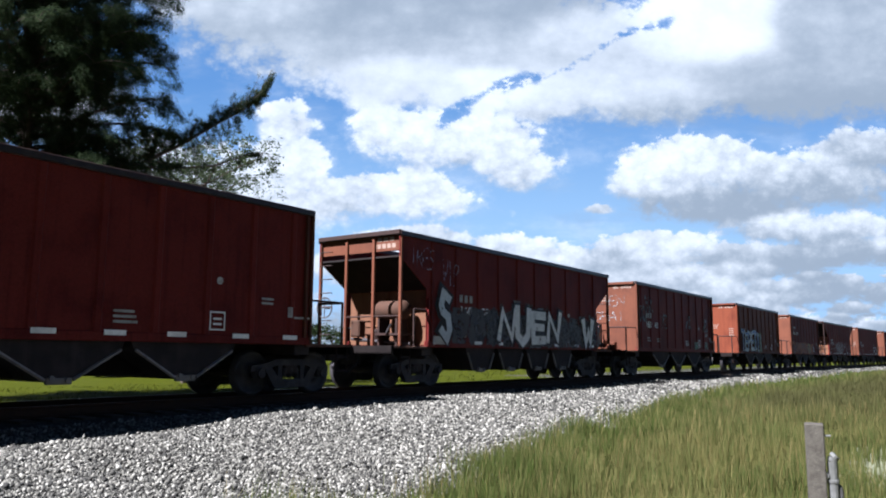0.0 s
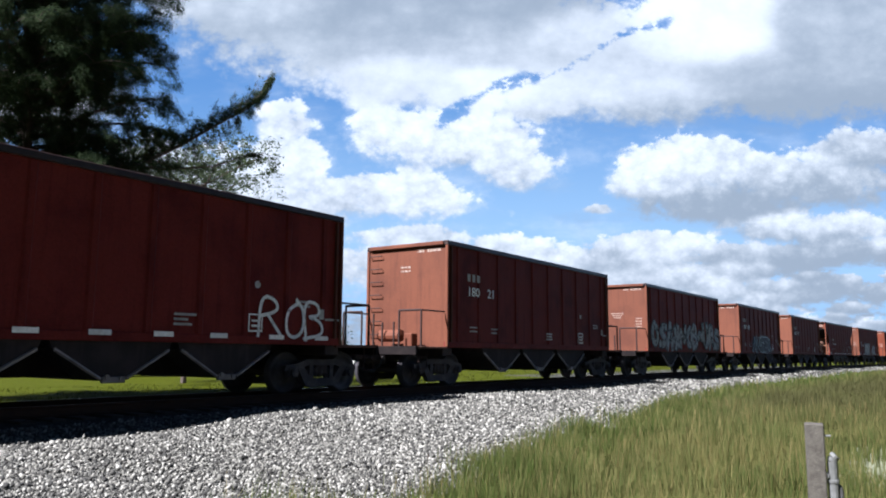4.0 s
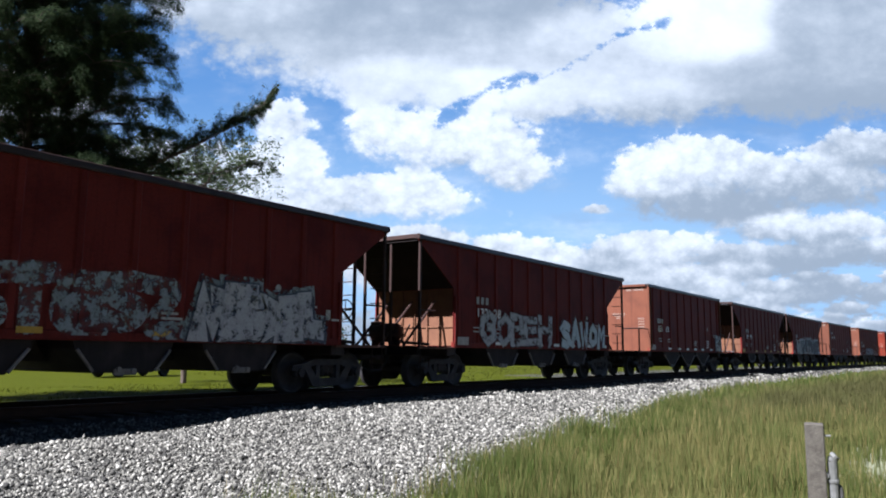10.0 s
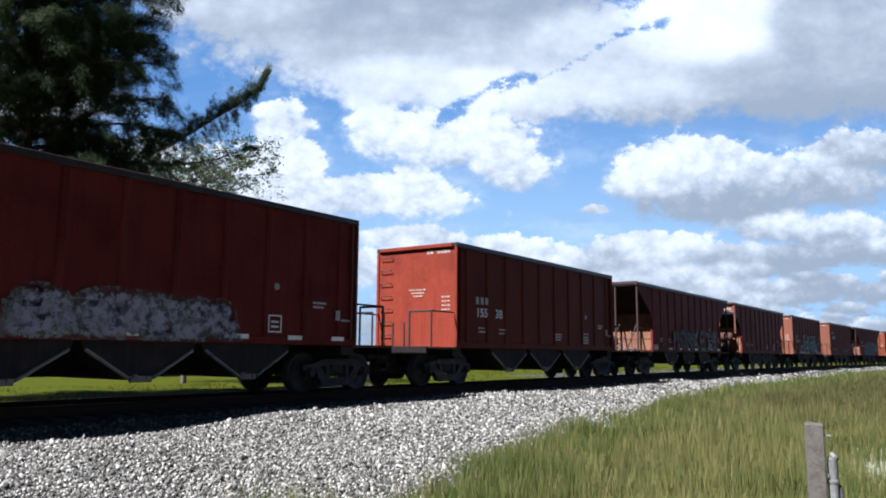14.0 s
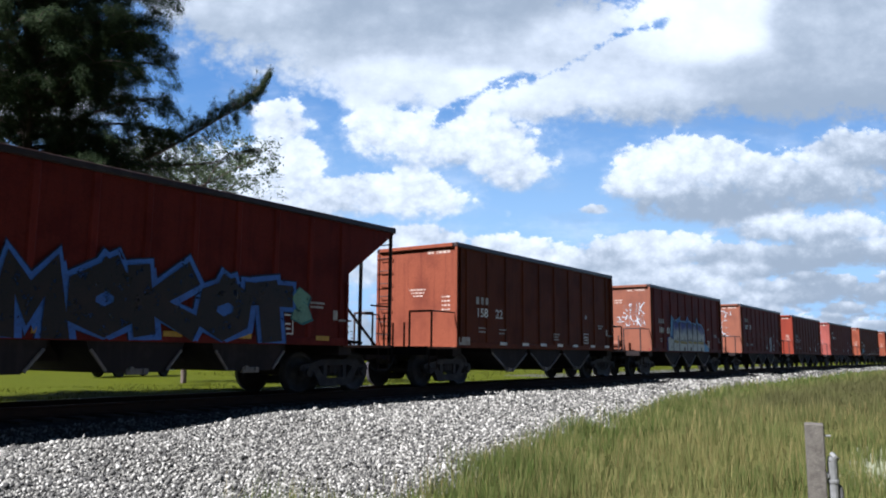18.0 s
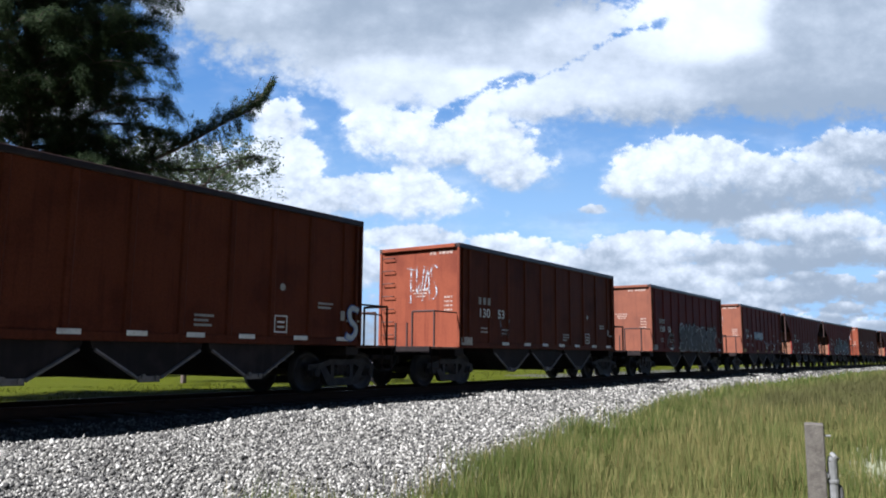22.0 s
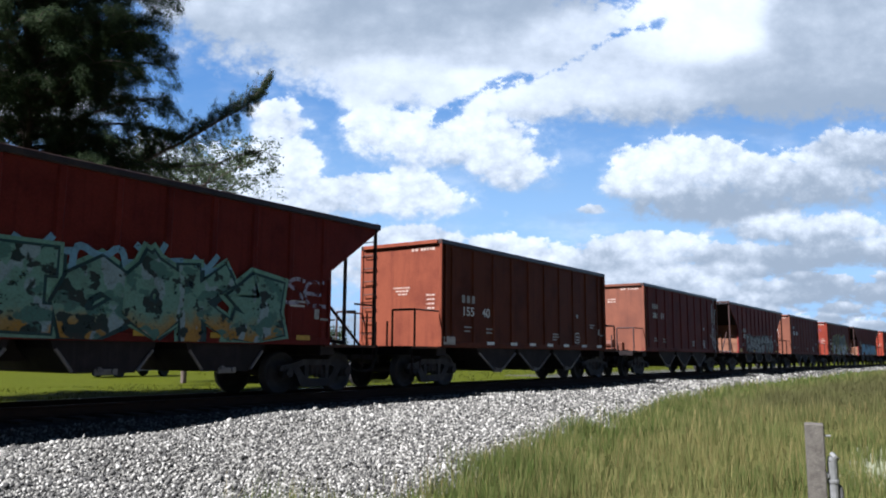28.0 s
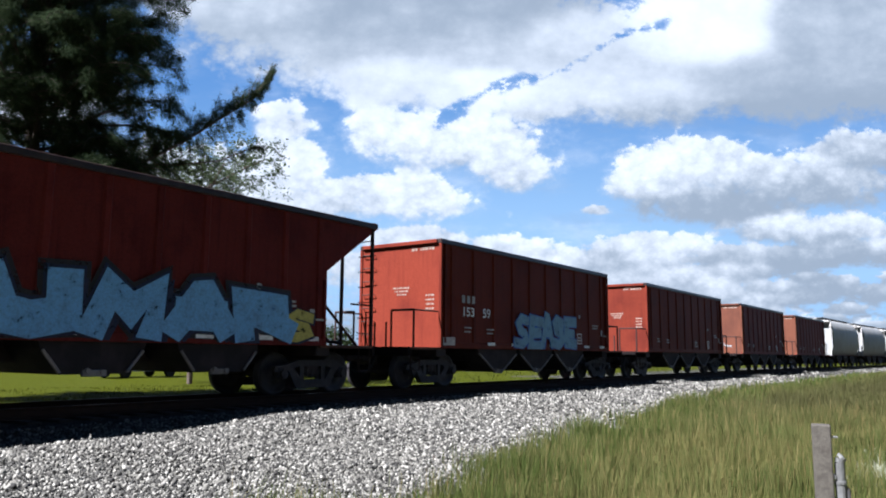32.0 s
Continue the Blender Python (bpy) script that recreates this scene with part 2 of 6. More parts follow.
def grass_material():
    t = Tree("tall_grass_blades")
    geo = t.put("ShaderNodeNewGeometry")
    pos = geo.outputs["Position"]
    rnd = geo.outputs["Random Per Island"]
    patch = t.ramp(t.noise(pos, 0.35, 3), 0.35, 0.68)
    green = t.mix(rnd, (0.0432, 0.0594, 0.01296), (0.0864, 0.09396, 0.02808))
    dry = t.mix(rnd, (0.09936, 0.09288, 0.02808), (0.1404, 0.1274, 0.04752))
    is_dry = t.math("GREATER_THAN", t.math("ADD", t.put("ShaderNodeTexWhiteNoise", {"W": rnd}, noise_dimensions="1D").outputs[0],
                                           t.math("MULTIPLY_ADD", patch, 0.5, -0.3)), 0.58)
    col = t.mix(is_dry, green, dry)
    col = t.mix(t.ramp(t.noise(pos, 0.8, 4), 0.5, 0.75, 0, 0.75), col, t.mix(rnd, (0.04082, 0.0508, 0.0127), (0.06804, 0.07258, 0.01996)))
    col = t.mix(olive_zone(t, pos), col, t.mix(rnd, (0.03672, 0.03672, 0.01242), (0.06912, 0.0648, 0.02484)))
    t.l.new(col, t.bsdf.inputs["Base Color"])
    t.bsdf.inputs["Roughness"].default_value = 0.7
    t.bsdf.inputs["Specular IOR Level"].default_value = 0.12
    thin = t.put("ShaderNodeBsdfTranslucent", {"Color": col})
    both = t.put("ShaderNodeMixShader", {0: 0.4, 1: t.bsdf.outputs[0], 2: thin.outputs[0]})
    t.l.new(both.outputs[0], t.n["Material Output"].inputs["Surface"])
    return t.mat


def ground_material():
    t = Tree("ground_of_gravel_and_grass")
    pos = t.put("ShaderNodeNewGeometry").outputs["Position"]
    mask = t.put("ShaderNodeAttribute", attribute_name="stone").outputs["Fac"]
    ragged = t.ramp(t.math("ADD", mask, t.math("MULTIPLY_ADD", t.noise(pos, 2.2, 5), 0.7, -0.35)), 0.42, 0.58)
    cells = t.put("ShaderNodeTexVoronoi", {"Vector": pos, "Scale": 22.0})
    tone = t.put("ShaderNodeSeparateColor", {0: cells.outputs["Color"]}).outputs[0]
    shape = t.ramp(cells.outputs["Distance"], 0.1, 0.75, 1.0, 0.35)
    stone = t.mix(tone, (0.03143, 0.03073, 0.02828), (0.1036, 0.1022, 0.0938))
    stone = t.mix(t.math("MULTIPLY", t.ramp(t.noise(pos, 0.5, 3), 0.4, 0.7), 0.3), stone, (0.06307, 0.05642, 0.04704))
    stone = t.mix(t.math("SUBTRACT", 1.0, shape), stone, (0.01883, 0.0182, 0.01722))
    big, small = t.noise(pos, 0.16, 4), t.noise(pos, 5.0, 6, 0.7)
    turf = t.mix(t.ramp(big, 0.35, 0.65), (0.05642, 0.06748, 0.01253), (0.0784, 0.0784, 0.02198))
    turf = t.mix(t.ramp(small, 0.4, 0.75), turf, (0.0882, 0.0784, 0.03143))
    turf = t.mix(t.ramp(t.noise(pos, 17.0, 4), 0.52, 0.8), turf, (0.02828, 0.03451, 0.00882))
    turf = t.mix(olive_zone(t, pos), turf, (0.042, 0.04, 0.014))
    mown = t.mix(t.ramp(small, 0.35, 0.7), (0.024, 0.03, 0.0015), (0.04, 0.044, 0.003))
    far_side = t.ramp(t.put("ShaderNodeSeparateXYZ", {0: pos}).outputs[1], 2.0, 4.0)
    turf = t.mix(far_side, turf, mown)
    col = t.mix(ragged, turf, stone)
    t.l.new(col, t.bsdf.inputs["Base Color"])
    t.bsdf.inputs["Roughness"].default_value = 0.95
    t.bsdf.inputs["Specular IOR Level"].default_value = 0.02
    height = t.math("ADD", t.math("MULTIPLY", shape, ragged), t.math("MULTIPLY", small, 0.4))
    t.bump(height, 0.9, 0.04)
    return t.mat


def stone_material():
    t = Tree("crushed_limestone")
    geo = t.put("ShaderNodeNewGeometry")
    rnd = geo.outputs["Random Per Island"]
    other = t.put("ShaderNodeTexWhiteNoise", {"W": rnd}, noise_dimensions="1D").outputs[0]
    col = t.mix(t.math("POWER", rnd, 1.3), (0.016, 0.0155, 0.0135), (0.18, 0.172, 0.148))
    col = t.mix(t.math("GREATER_THAN", other, 0.84), col, (0.27, 0.26, 0.23))
    col = t.mix(t.math("LESS_THAN", other, 0.16), col, (0.022, 0.02, 0.017))
    grain = t.noise(geo.outputs["Position"], 60, 4)
    col = t.mix(t.ramp(grain, 0.45, 0.8, 0, 0.4), col, (0.04377, 0.04042, 0.03491))
    t.l.new(col, t.bsdf.inputs["Base Color"])
    t.bsdf.inputs["Roughness"].default_value = 0.9
    t.bump(grain, 0.4, 0.01)
    return t.mat


GRASS, GROUND, STONE = grass_material(), ground_material(), stone_material()


# ---- mesh helpers ----
def part(name, bm, material, parent=None, label=""):
    """Links a bmesh as one mesh object under a thing or a part."""
    data = bpy.data.meshes.new(name)
    bm.to_mesh(data)
    bm.free()
    for m in material if isinstance(material, (list, tuple)) else [material]:
        data.materials.append(m)
    ob = new(name, data)
    ob.parent = parent
    return tagged(ob, label)


def same(ob, m, parent):
    """Another object on the same mesh, with its own pose, under a parent."""
    o = new(ob.name.split(".")[0], ob.data)
    o.parent, o.matrix_local = parent, m
    return o


def box(bm, x0, x1, y0, y1, z0, z1, bevel=0.0):
    vs = [bm.verts.new((x, y, z)) for x in (x0, x1) for y in (y0, y1) for z in (z0, z1)]
    fs = [bm.faces.new([vs[i] for i in f]) for f in ((0, 1, 3, 2), (4, 6, 7, 5), (0, 4, 5, 1), (2, 3, 7, 6), (0, 2, 6, 4), (1, 5, 7, 3))]
    if bevel:
        edges = {e for f in fs for e in f.edges}
        bmesh.ops.bevel(bm, geom=list(edges), offset=bevel, segments=1, affect="EDGES")
    return vs


def prism(bm, pts, y0, y1):
    """A prism along y over a closed outline of (x, z) points, counter-clockwise or not."""
    a = [bm.verts.new((x, y0, z)) for x, z in pts]
    b = [bm.verts.new((x, y1, z)) for x, z in pts]
    faces = [bm.faces.new(a), bm.faces.new(b[::-1])]
    n = len(pts)
    faces += [bm.faces.new((a[i], b[i], b[(i + 1) % n], a[(i + 1) % n])) for i in range(n)]
    bmesh.ops.recalc_face_normals(bm, faces=faces)


def rod(bm, p, q, r, seg=6, r2=None):
    p, q = Vector(p), Vector(q)
    way = (q - p).normalized()
    side = way.orthogonal().normalized()
    up = way.cross(side)
    rings = []
    for c, rr in ((p, r), (q, r if r2 is None else r2)):
        rings.append([bm.verts.new(c + (side * math.cos(2 * math.pi * i / seg) + up * math.sin(2 * math.pi * i / seg)) * rr) for i in range(seg)])
    faces = [bm.faces.new((rings[0][i], rings[0][(i + 1) % seg], rings[1][(i + 1) % seg], rings[1][i])) for i in range(seg)]
    faces += [bm.faces.new(rings[0][::-1]), bm.faces.new(rings[1])]
    return faces


def pipe(bm, pts, r, seg=6):
    for a, b in zip(pts, pts[1:]):
        rod(bm, a, b, r, seg)


def spun(bm, profile, seg=24, axis="y", centre=(0, 0, 0)):
    """A body of revolution: profile of (radius, along the axis)."""
    rings = []
    for r, h in profile:
        ring = []
        for i in range(seg):
            a = 2 * math.pi * i / seg
            c, s = r * math.cos(a), r * math.sin(a)
            v = {"y": (c, h, s), "z": (c, s, h), "x": (h, c, s)}[axis]
            ring.append(bm.verts.new(Vector(v) + Vector(centre)))
        rings.append(ring)
    faces = []
    for a, b in zip(rings, rings[1:]):
        faces += [bm.faces.new((a[i], a[(i + 1) % seg], b[(i + 1) % seg], b[i])) for i in range(seg)]
    faces += [bm.faces.new(rings[0][::-1]), bm.faces.new(rings[-1])]
    bmesh.ops.recalc_face_normals(bm, faces=faces)


def flat_mesh(name, verts, faces, material):
    """A mesh from numpy arrays: verts (n, 3), triangles (m, 3)."""
    data = bpy.data.meshes.new(name)
    data.vertices.add(len(verts))
    data.vertices.foreach_set("co", np.asarray(verts, np.float32).ravel())
    data.loops.add(faces.size)
    data.loops.foreach_set("vertex_index", np.asarray(faces, np.int32).ravel())
    k = faces.shape[1]
    data.polygons.add(len(faces))
    data.polygons.foreach_set("loop_start", np.arange(0, faces.size, k, dtype=np.int32))
    data.update(calc_edges=True)
    data.validate()
    data.materials.append(material)
    return data


# ---- the line's course: straight, then an easy bend towards the viewer's side ----
BEND_AT, BEND_R, BEND_LEN = 60.0, 625.0, 110.0


def course(s):
    """Place and heading (radians) of the track centre at s metres."""
    if s <= BEND_AT:
        return s, 0.0, 0.0
    a = min(s - BEND_AT, BEND_LEN) / BEND_R
    x, y = BEND_AT + BEND_R * math.sin(a), -BEND_R * (1 - math.cos(a))
    rest = max(0.0, s - BEND_AT - BEND_LEN)
    return x + rest * math.cos(a), y - rest * math.sin(a), -a


def beside(x, y):
    """Distance of a point from the track centre, positive on the viewer's side (arrays)."""
    top = BEND_LEN / BEND_R
    arc = BEND_R - np.hypot(x - BEND_AT, y + BEND_R)
    ex, ey, _ = course(BEND_AT + BEND_LEN)
    line = -(y - ey) * math.cos(top) - (x - ex) * math.sin(top)
    past = (x - ex) * math.cos(top) - (y - ey) * math.sin(top) > 0
    return np.where(x < BEND_AT, -y, np.where(past, line, arc))


def ease(v, a, b):
    u = np.clip((v - a) / (b - a), 0, 1)
    return u * u * (3 - 2 * u)


def gravel_edge(x):
    """How far the gravel reaches on the viewer's side: wider where the line is reached by a track."""
    return 4.9 + 2.75 * (1 - ease(x, 8.0, 34.0)) + 0.7 * (1 - ease(x, 6.0, 11.5))


def ground_height(x, y):
    d = beside(x, y)
    edge = gravel_edge(x)
    near = -0.22 - 0.36 * ease(d, 1.9, np.maximum(edge, 2.5)) - 0.17 * (1 - ease(x, 6.5, 10.5)) * ease(d, 1.5, 2.3)
    near = np.where(d > edge, near - 0.06 * ease(d, edge, edge + 1.5), near)
    far = -0.22 - 0.28 * ease(-d, 1.9, 3.8)
    bumps = 0.022 * (np.sin(x * 1.7 + y * 0.9) + np.sin(x * 0.6 - y * 1.3)) * ease(np.abs(d), 2.2, 3.2)
    return np.where(d > 0, near, far) + np.where((np.abs(x - 25) < 40) & (np.abs(y) < 30), bumps, 0)


def gravel_share(x, y):
    d = beside(x, y)
    bare = 0.5 * np.exp(-((x - 12.0) / 1.4) ** 2 - ((y + 12.05) / 0.5) ** 2)
    return np.where(d > 0, np.maximum(1 - ease(d, gravel_edge(x) - 0.8, gravel_edge(x) + 0.8), bare), 1 - ease(-d, 1.9 + 11 * ease(x, 34, 48), 2.6 + 11 * ease(x, 34, 48)))


def lines(*runs):
    out = []
    for a, b, step in runs:
        out += list(np.arange(a, b, step))
    return np.array(out + [runs[-1][1]])


def build_ground():
    xs = lines((-3000, -800, 550), (-800, -60, 60), (-60, 0, 4), (0, 45, 0.45), (45, 130, 1.5), (130, 300, 10), (300, 900, 60), (900, 3000, 525))
    ys = lines((-3000, -600, 600), (-600, -60, 60), (-60, -16, 4), (-16, 5, 0.3), (5, 40, 5), (40, 400, 60), (400, 3000, 650))
    gx, gy = np.meshgrid(xs, ys, indexing="ij")
    z = ground_height(gx, gy)
    verts = np.stack([gx, gy, z], -1).reshape(-1, 3)
    n, m = len(xs), len(ys)
    i, j = np.meshgrid(np.arange(n - 1), np.arange(m - 1), indexing="ij")
    a = (i * m + j).ravel()
    data = flat_mesh("ground", verts, np.stack([a, a + m, a + m + 1, a + 1], -1), GROUND)
    data.polygons.foreach_set("use_smooth", np.ones(len(data.polygons), bool))
    share = data.attributes.new("stone", "FLOAT", "POINT")
    share.data.foreach_set("value", gravel_share(gx, gy).astype(np.float32).ravel())
    tagged(new("ground", data), "level ground of gravel and dry green grass", "ground", kind="structure")


build_ground()
# ---- clouds: a far backdrop that drifts slowly ----
SKY_R, GLOW = 2600.0, 0.231


def cloud_cover(u, v):
    """Cover, greyness, softness and rifts of the clouds over a flat chart of the sky; u to the east, v downwards."""
    # middle, half widths, grey at the middle, how much greyer it gets towards its base
    heaps = [(390, -10, 150, 52, 0.5, 0), (700, 40, 380, 112, 0.72, -0.25), (690, 140, 140, 58, 0.25, 0.1), (480, 12, 140, 54, 0.5, 0), (1010, 90, 170, 85, 0.35, 0)]
    heaps += [(862, 160, 150, 48, 0.12, 0.1), (1260, 55, 170, 95, 0.0, 0.1), (1480, 50, 170, 90, 0.68, 0), (1420, 140, 330, 76, 0.75, 0.35), (1130, 165, 210, 58, 0.42, 0.2), (960, 185, 80, 34, 0.25, 0)]
    heaps += [(800, 245, 190, 58, 0.0, 0.3), (910, 295, 88, 44, 0.12, 0.3), (690, 230, 90, 45, 0.0, 0.2), (500, 212, 62, 42, 0.1, 0.1), (505, 290, 88, 58, 0.0, 0.1)]
    heaps += [(690, 345, 158, 48, 0.05, 0.3), (520, 350, 130, 55, 0.1, 0), (1225, 300, 142, 66, 0.02, 0.55), (1270, 362, 175, 38, 0.75, 0.2), (1130, 320, 60, 40, 0.05, 0.3)]
    heaps += [(1430, 318, 190, 58, 0.45, 0.5), (1530, 265, 110, 46, 0.4, 0.4), (1058, 371, 32, 10, 0.25, 0.2), (1440, 402, 180, 34, 0.2, 0.65), (1150, 435, 130, 34, 0.1, 0.4)]
    heaps += [(800, 470, 330, 44, 0.2, 0.2), (300, 330, 260, 90, 0.05, 0), (150, 470, 300, 70, 0.1, 0), (60, 180, 170, 70, 0.1, 0), (720, 420, 120, 26, 0.1, 0)]
    rnd = random.Random(5)
    for k in range(84):  # small heaps in rows towards the horizon
        low = (k + rnd.random()) / 84
        cv = 440 + 150 * low
        size = (1 - 0.72 * low) * rnd.uniform(0.6, 1.3)
        cu = rnd.uniform(880, 1640)
        heaps.append((cu, cv, 78 * size + 12, 24 * size + 3, rnd.uniform(0.15, 0.42) + 0.3 * float(ease(cu, 1200, 1500)), 0.5))
    cover = np.full(u.shape, -1.0)
    grey, soft, weight = np.zeros(u.shape), np.zeros(u.shape), np.full(u.shape, 1e-6)
    for cu, cv, ru, rv, g, fall in heaps:
        du, dv = (u - cu) / ru, (v - cv) / rv
        e = 1 - du * du - dv * dv
        cover = np.logaddexp(cover * 5, e * 5) / 5
        k = np.exp(5 * np.clip(e, -3, 1))
        grey += k * np.clip(g + fall * np.clip(dv, -1, 1.2), 0, 1)
        soft += k * np.clip(0.5 + 0.6 * dv + (0.3 if cv < 190 else 0), 0, 1)
        weight += k
    high = ease(v, 215, 120) * (1 - np.exp(-((u - 400) / 150) ** 2 - ((v - 120) / 55) ** 2))
    cover = cover + 0.45 * high * np.clip(cover + 0.4, 0, 1)
    haze = np.clip((v - 450) / 130, 0, 1)
    cover = np.maximum(cover, haze * 1.2 - 0.75)
    # a thin broken rift of blue between the two high banks
    along_it = (1195 - u) / 415
    mid = 32 + 170 * along_it + 9 * np.sin(u / 37.0)
    broad = 11 + 5 * np.sin(u / 23.0) + 6 * np.exp(-((u - 815) / 30) ** 2)
    rift = np.exp(-((v - mid) / broad) ** 2) * ease(along_it, -0.03, 0.05) * (1 - ease(along_it, 0.95, 1.08))
    return cover, grey / weight, soft / weight, rift


def sky_material():
    t = Tree("cumulus_sky")
    chart = t.put("ShaderNodeUVMap", uv_map="chart").outputs[0]
    cover, grey, soft, rift, rim = (t.put("ShaderNodeAttribute", attribute_name=a).outputs["Fac"] for a in ("cover", "grey", "soft", "rift", "rim"))
    sep = t.put("ShaderNodeSeparateXYZ", {0: chart})
    flat = stretched(t, chart, 1.0, 1.3, 1.0)
    n1 = t.noise(flat, 1.3, 7, 0.55)
    n2 = t.noise(flat, 4.5, 5, 0.55)
    n3 = t.noise(stretched(t, chart, 1.0, 1.7, 1.0), 0.9, 6, 0.5)
    n4 = t.noise(stretched(t, chart, 1.0, 2.2, 1.0), 5.0, 7, 0.62)
    puffs = t.put("ShaderNodeTexVoronoi", {"Vector": flat, "Scale": 3.2, "Detail": 4.0, "Roughness": 0.6}, feature="SMOOTH_F1").outputs["Distance"]
    near_ground = t.ramp(sep.outputs[1], 3.9, 4.9)
    n0 = t.math("ADD", t.math("MULTIPLY", n1, t.math("SUBTRACT", 1.0, near_ground)), t.math("MULTIPLY", n4, near_ground))
    field = t.math("ADD", cover, t.math("MULTIPLY_ADD", n0, 1.5, -0.5))
    field = t.math("ADD", field, t.math("MULTIPLY_ADD", n2, 0.5, -0.25))
    field = t.math("ADD", field, t.math("MULTIPLY_ADD", puffs, -0.7, 0.3))
    gap = t.math("MULTIPLY", rift, t.ramp(t.noise(flat, 5.0, 5, 0.6), 0.2, 0.55))
    field = t.math("SUBTRACT", field, t.math("MULTIPLY", gap, 1.35))
    crisp, vague = t.ramp(field, -0.03, 0.3), t.ramp(field, -0.5, 0.55)
    dens = t.math("ADD", t.math("MULTIPLY", crisp, t.math("SUBTRACT", 1.0, soft)), t.math("MULTIPLY", vague, soft))
    veil = t.math("MULTIPLY", t.ramp(t.noise(stretched(t, chart, 0.7, 1.6, 1.0), 1.0, 7, 0.6), 0.42, 0.8), 0.35)
    dens = t.math("MAXIMUM", dens, veil)
    shade = t.math("ADD", grey, t.math("MULTIPLY_ADD", n3, 0.7, -0.35))
    fine = t.ramp(sep.outputs[1], 1.6, 2.4, 0.3, 1.0)
    shade = t.math("ADD", shade, t.math("MULTIPLY", fine, t.math("MULTIPLY_ADD", puffs, 0.45, -0.18)))
    shade = t.math("ADD", shade, t.math("MULTIPLY", fine, t.math("MULTIPLY_ADD", n2, 0.3, -0.15)))
    shade = t.ramp(shade, -0.12, 1.05)
    cloud = t.mix(shade, (1.08, 1.125, 1.125), (0.392, 0.46, 0.52))
    low = t.ramp(sep.outputs[1], 1.0, 4.9)
    blue = t.mix(low, (0.15, 0.33, 0.64), (0.42, 0.655, 0.895))
    col = t.mix(dens, blue, cloud)
    glow = t.put("ShaderNodeEmission", {"Color": col, "Strength": GLOW})
    clear = t.put("ShaderNodeBsdfTransparent")
    both = t.put("ShaderNodeMixShader", {0: rim, 1: clear.outputs[0], 2: glow.outputs[0]})
    t.l.new(both.outputs[0], t.n["Material Output"].inputs["Surface"])
    return t.mat


def build_sky():
    a, b, c = radians(35.495), radians(7.859), radians(0.43)
    ahead = np.array([math.cos(a) * math.cos(b), math.sin(a) * math.cos(b), math.sin(b)])
    east = np.array([math.sin(a), -math.cos(a), 0])
    up = np.cross(east, ahead)
    east, up = east * math.cos(c) + up * math.sin(c), up * math.cos(c) - east * math.sin(c)
    az = np.radians(np.linspace(-50, 90, 421))
    el = np.radians(np.concatenate([np.linspace(-1.5, 9, 81)[:-1], np.linspace(9, 42, 111)]))
    ga, ge = np.meshgrid(az, el, indexing="ij")
    d = np.stack([np.cos(ga) * np.cos(ge), np.sin(ga) * np.cos(ge), np.sin(ge)], -1)
    depth = np.maximum(d @ ahead, 0.15)
    u, v = 784 + 1344.8 * (d @ east) / depth, 441 - 1344.8 * (d @ up) / depth
    n, m = len(az), len(el)
    i, j = np.meshgrid(np.arange(n - 1), np.arange(m - 1), indexing="ij")
    k = (i * m + j).ravel()
    quads = np.stack([k, k + m, k + m + 1, k + 1], -1)
    data = flat_mesh("cloudy_sky_backdrop", (d * SKY_R).reshape(-1, 3), quads, sky_material())
    cover, grey, soft, rift = cloud_cover(u, v)
    rim = np.minimum(ease(np.degrees(ga), -50, -34) * (1 - ease(np.degrees(ga), 84, 90)), 1 - ease(np.degrees(ge), 36, 42))
    for name, values in (("cover", cover), ("grey", grey), ("soft", soft), ("rift", rift), ("rim", rim)):
        data.attributes.new(name, "FLOAT", "POINT").data.foreach_set("value", values.astype(np.float32).ravel())
    chart = np.stack([u / 100, v / 100], -1).reshape(-1, 2)
    loops = np.empty(len(data.loops), np.int32)
    data.loops.foreach_get("vertex_index", loops)
    data.uv_layers.new(name="chart").data.foreach_set("uv", chart[loops].astype(np.float32).ravel())
    ob = tagged(new("backdrop", data), "blue sky with white and grey cumulus clouds", "sky", kind="structure")
    ob.location = EYE
    return ob


SKY = build_sky()
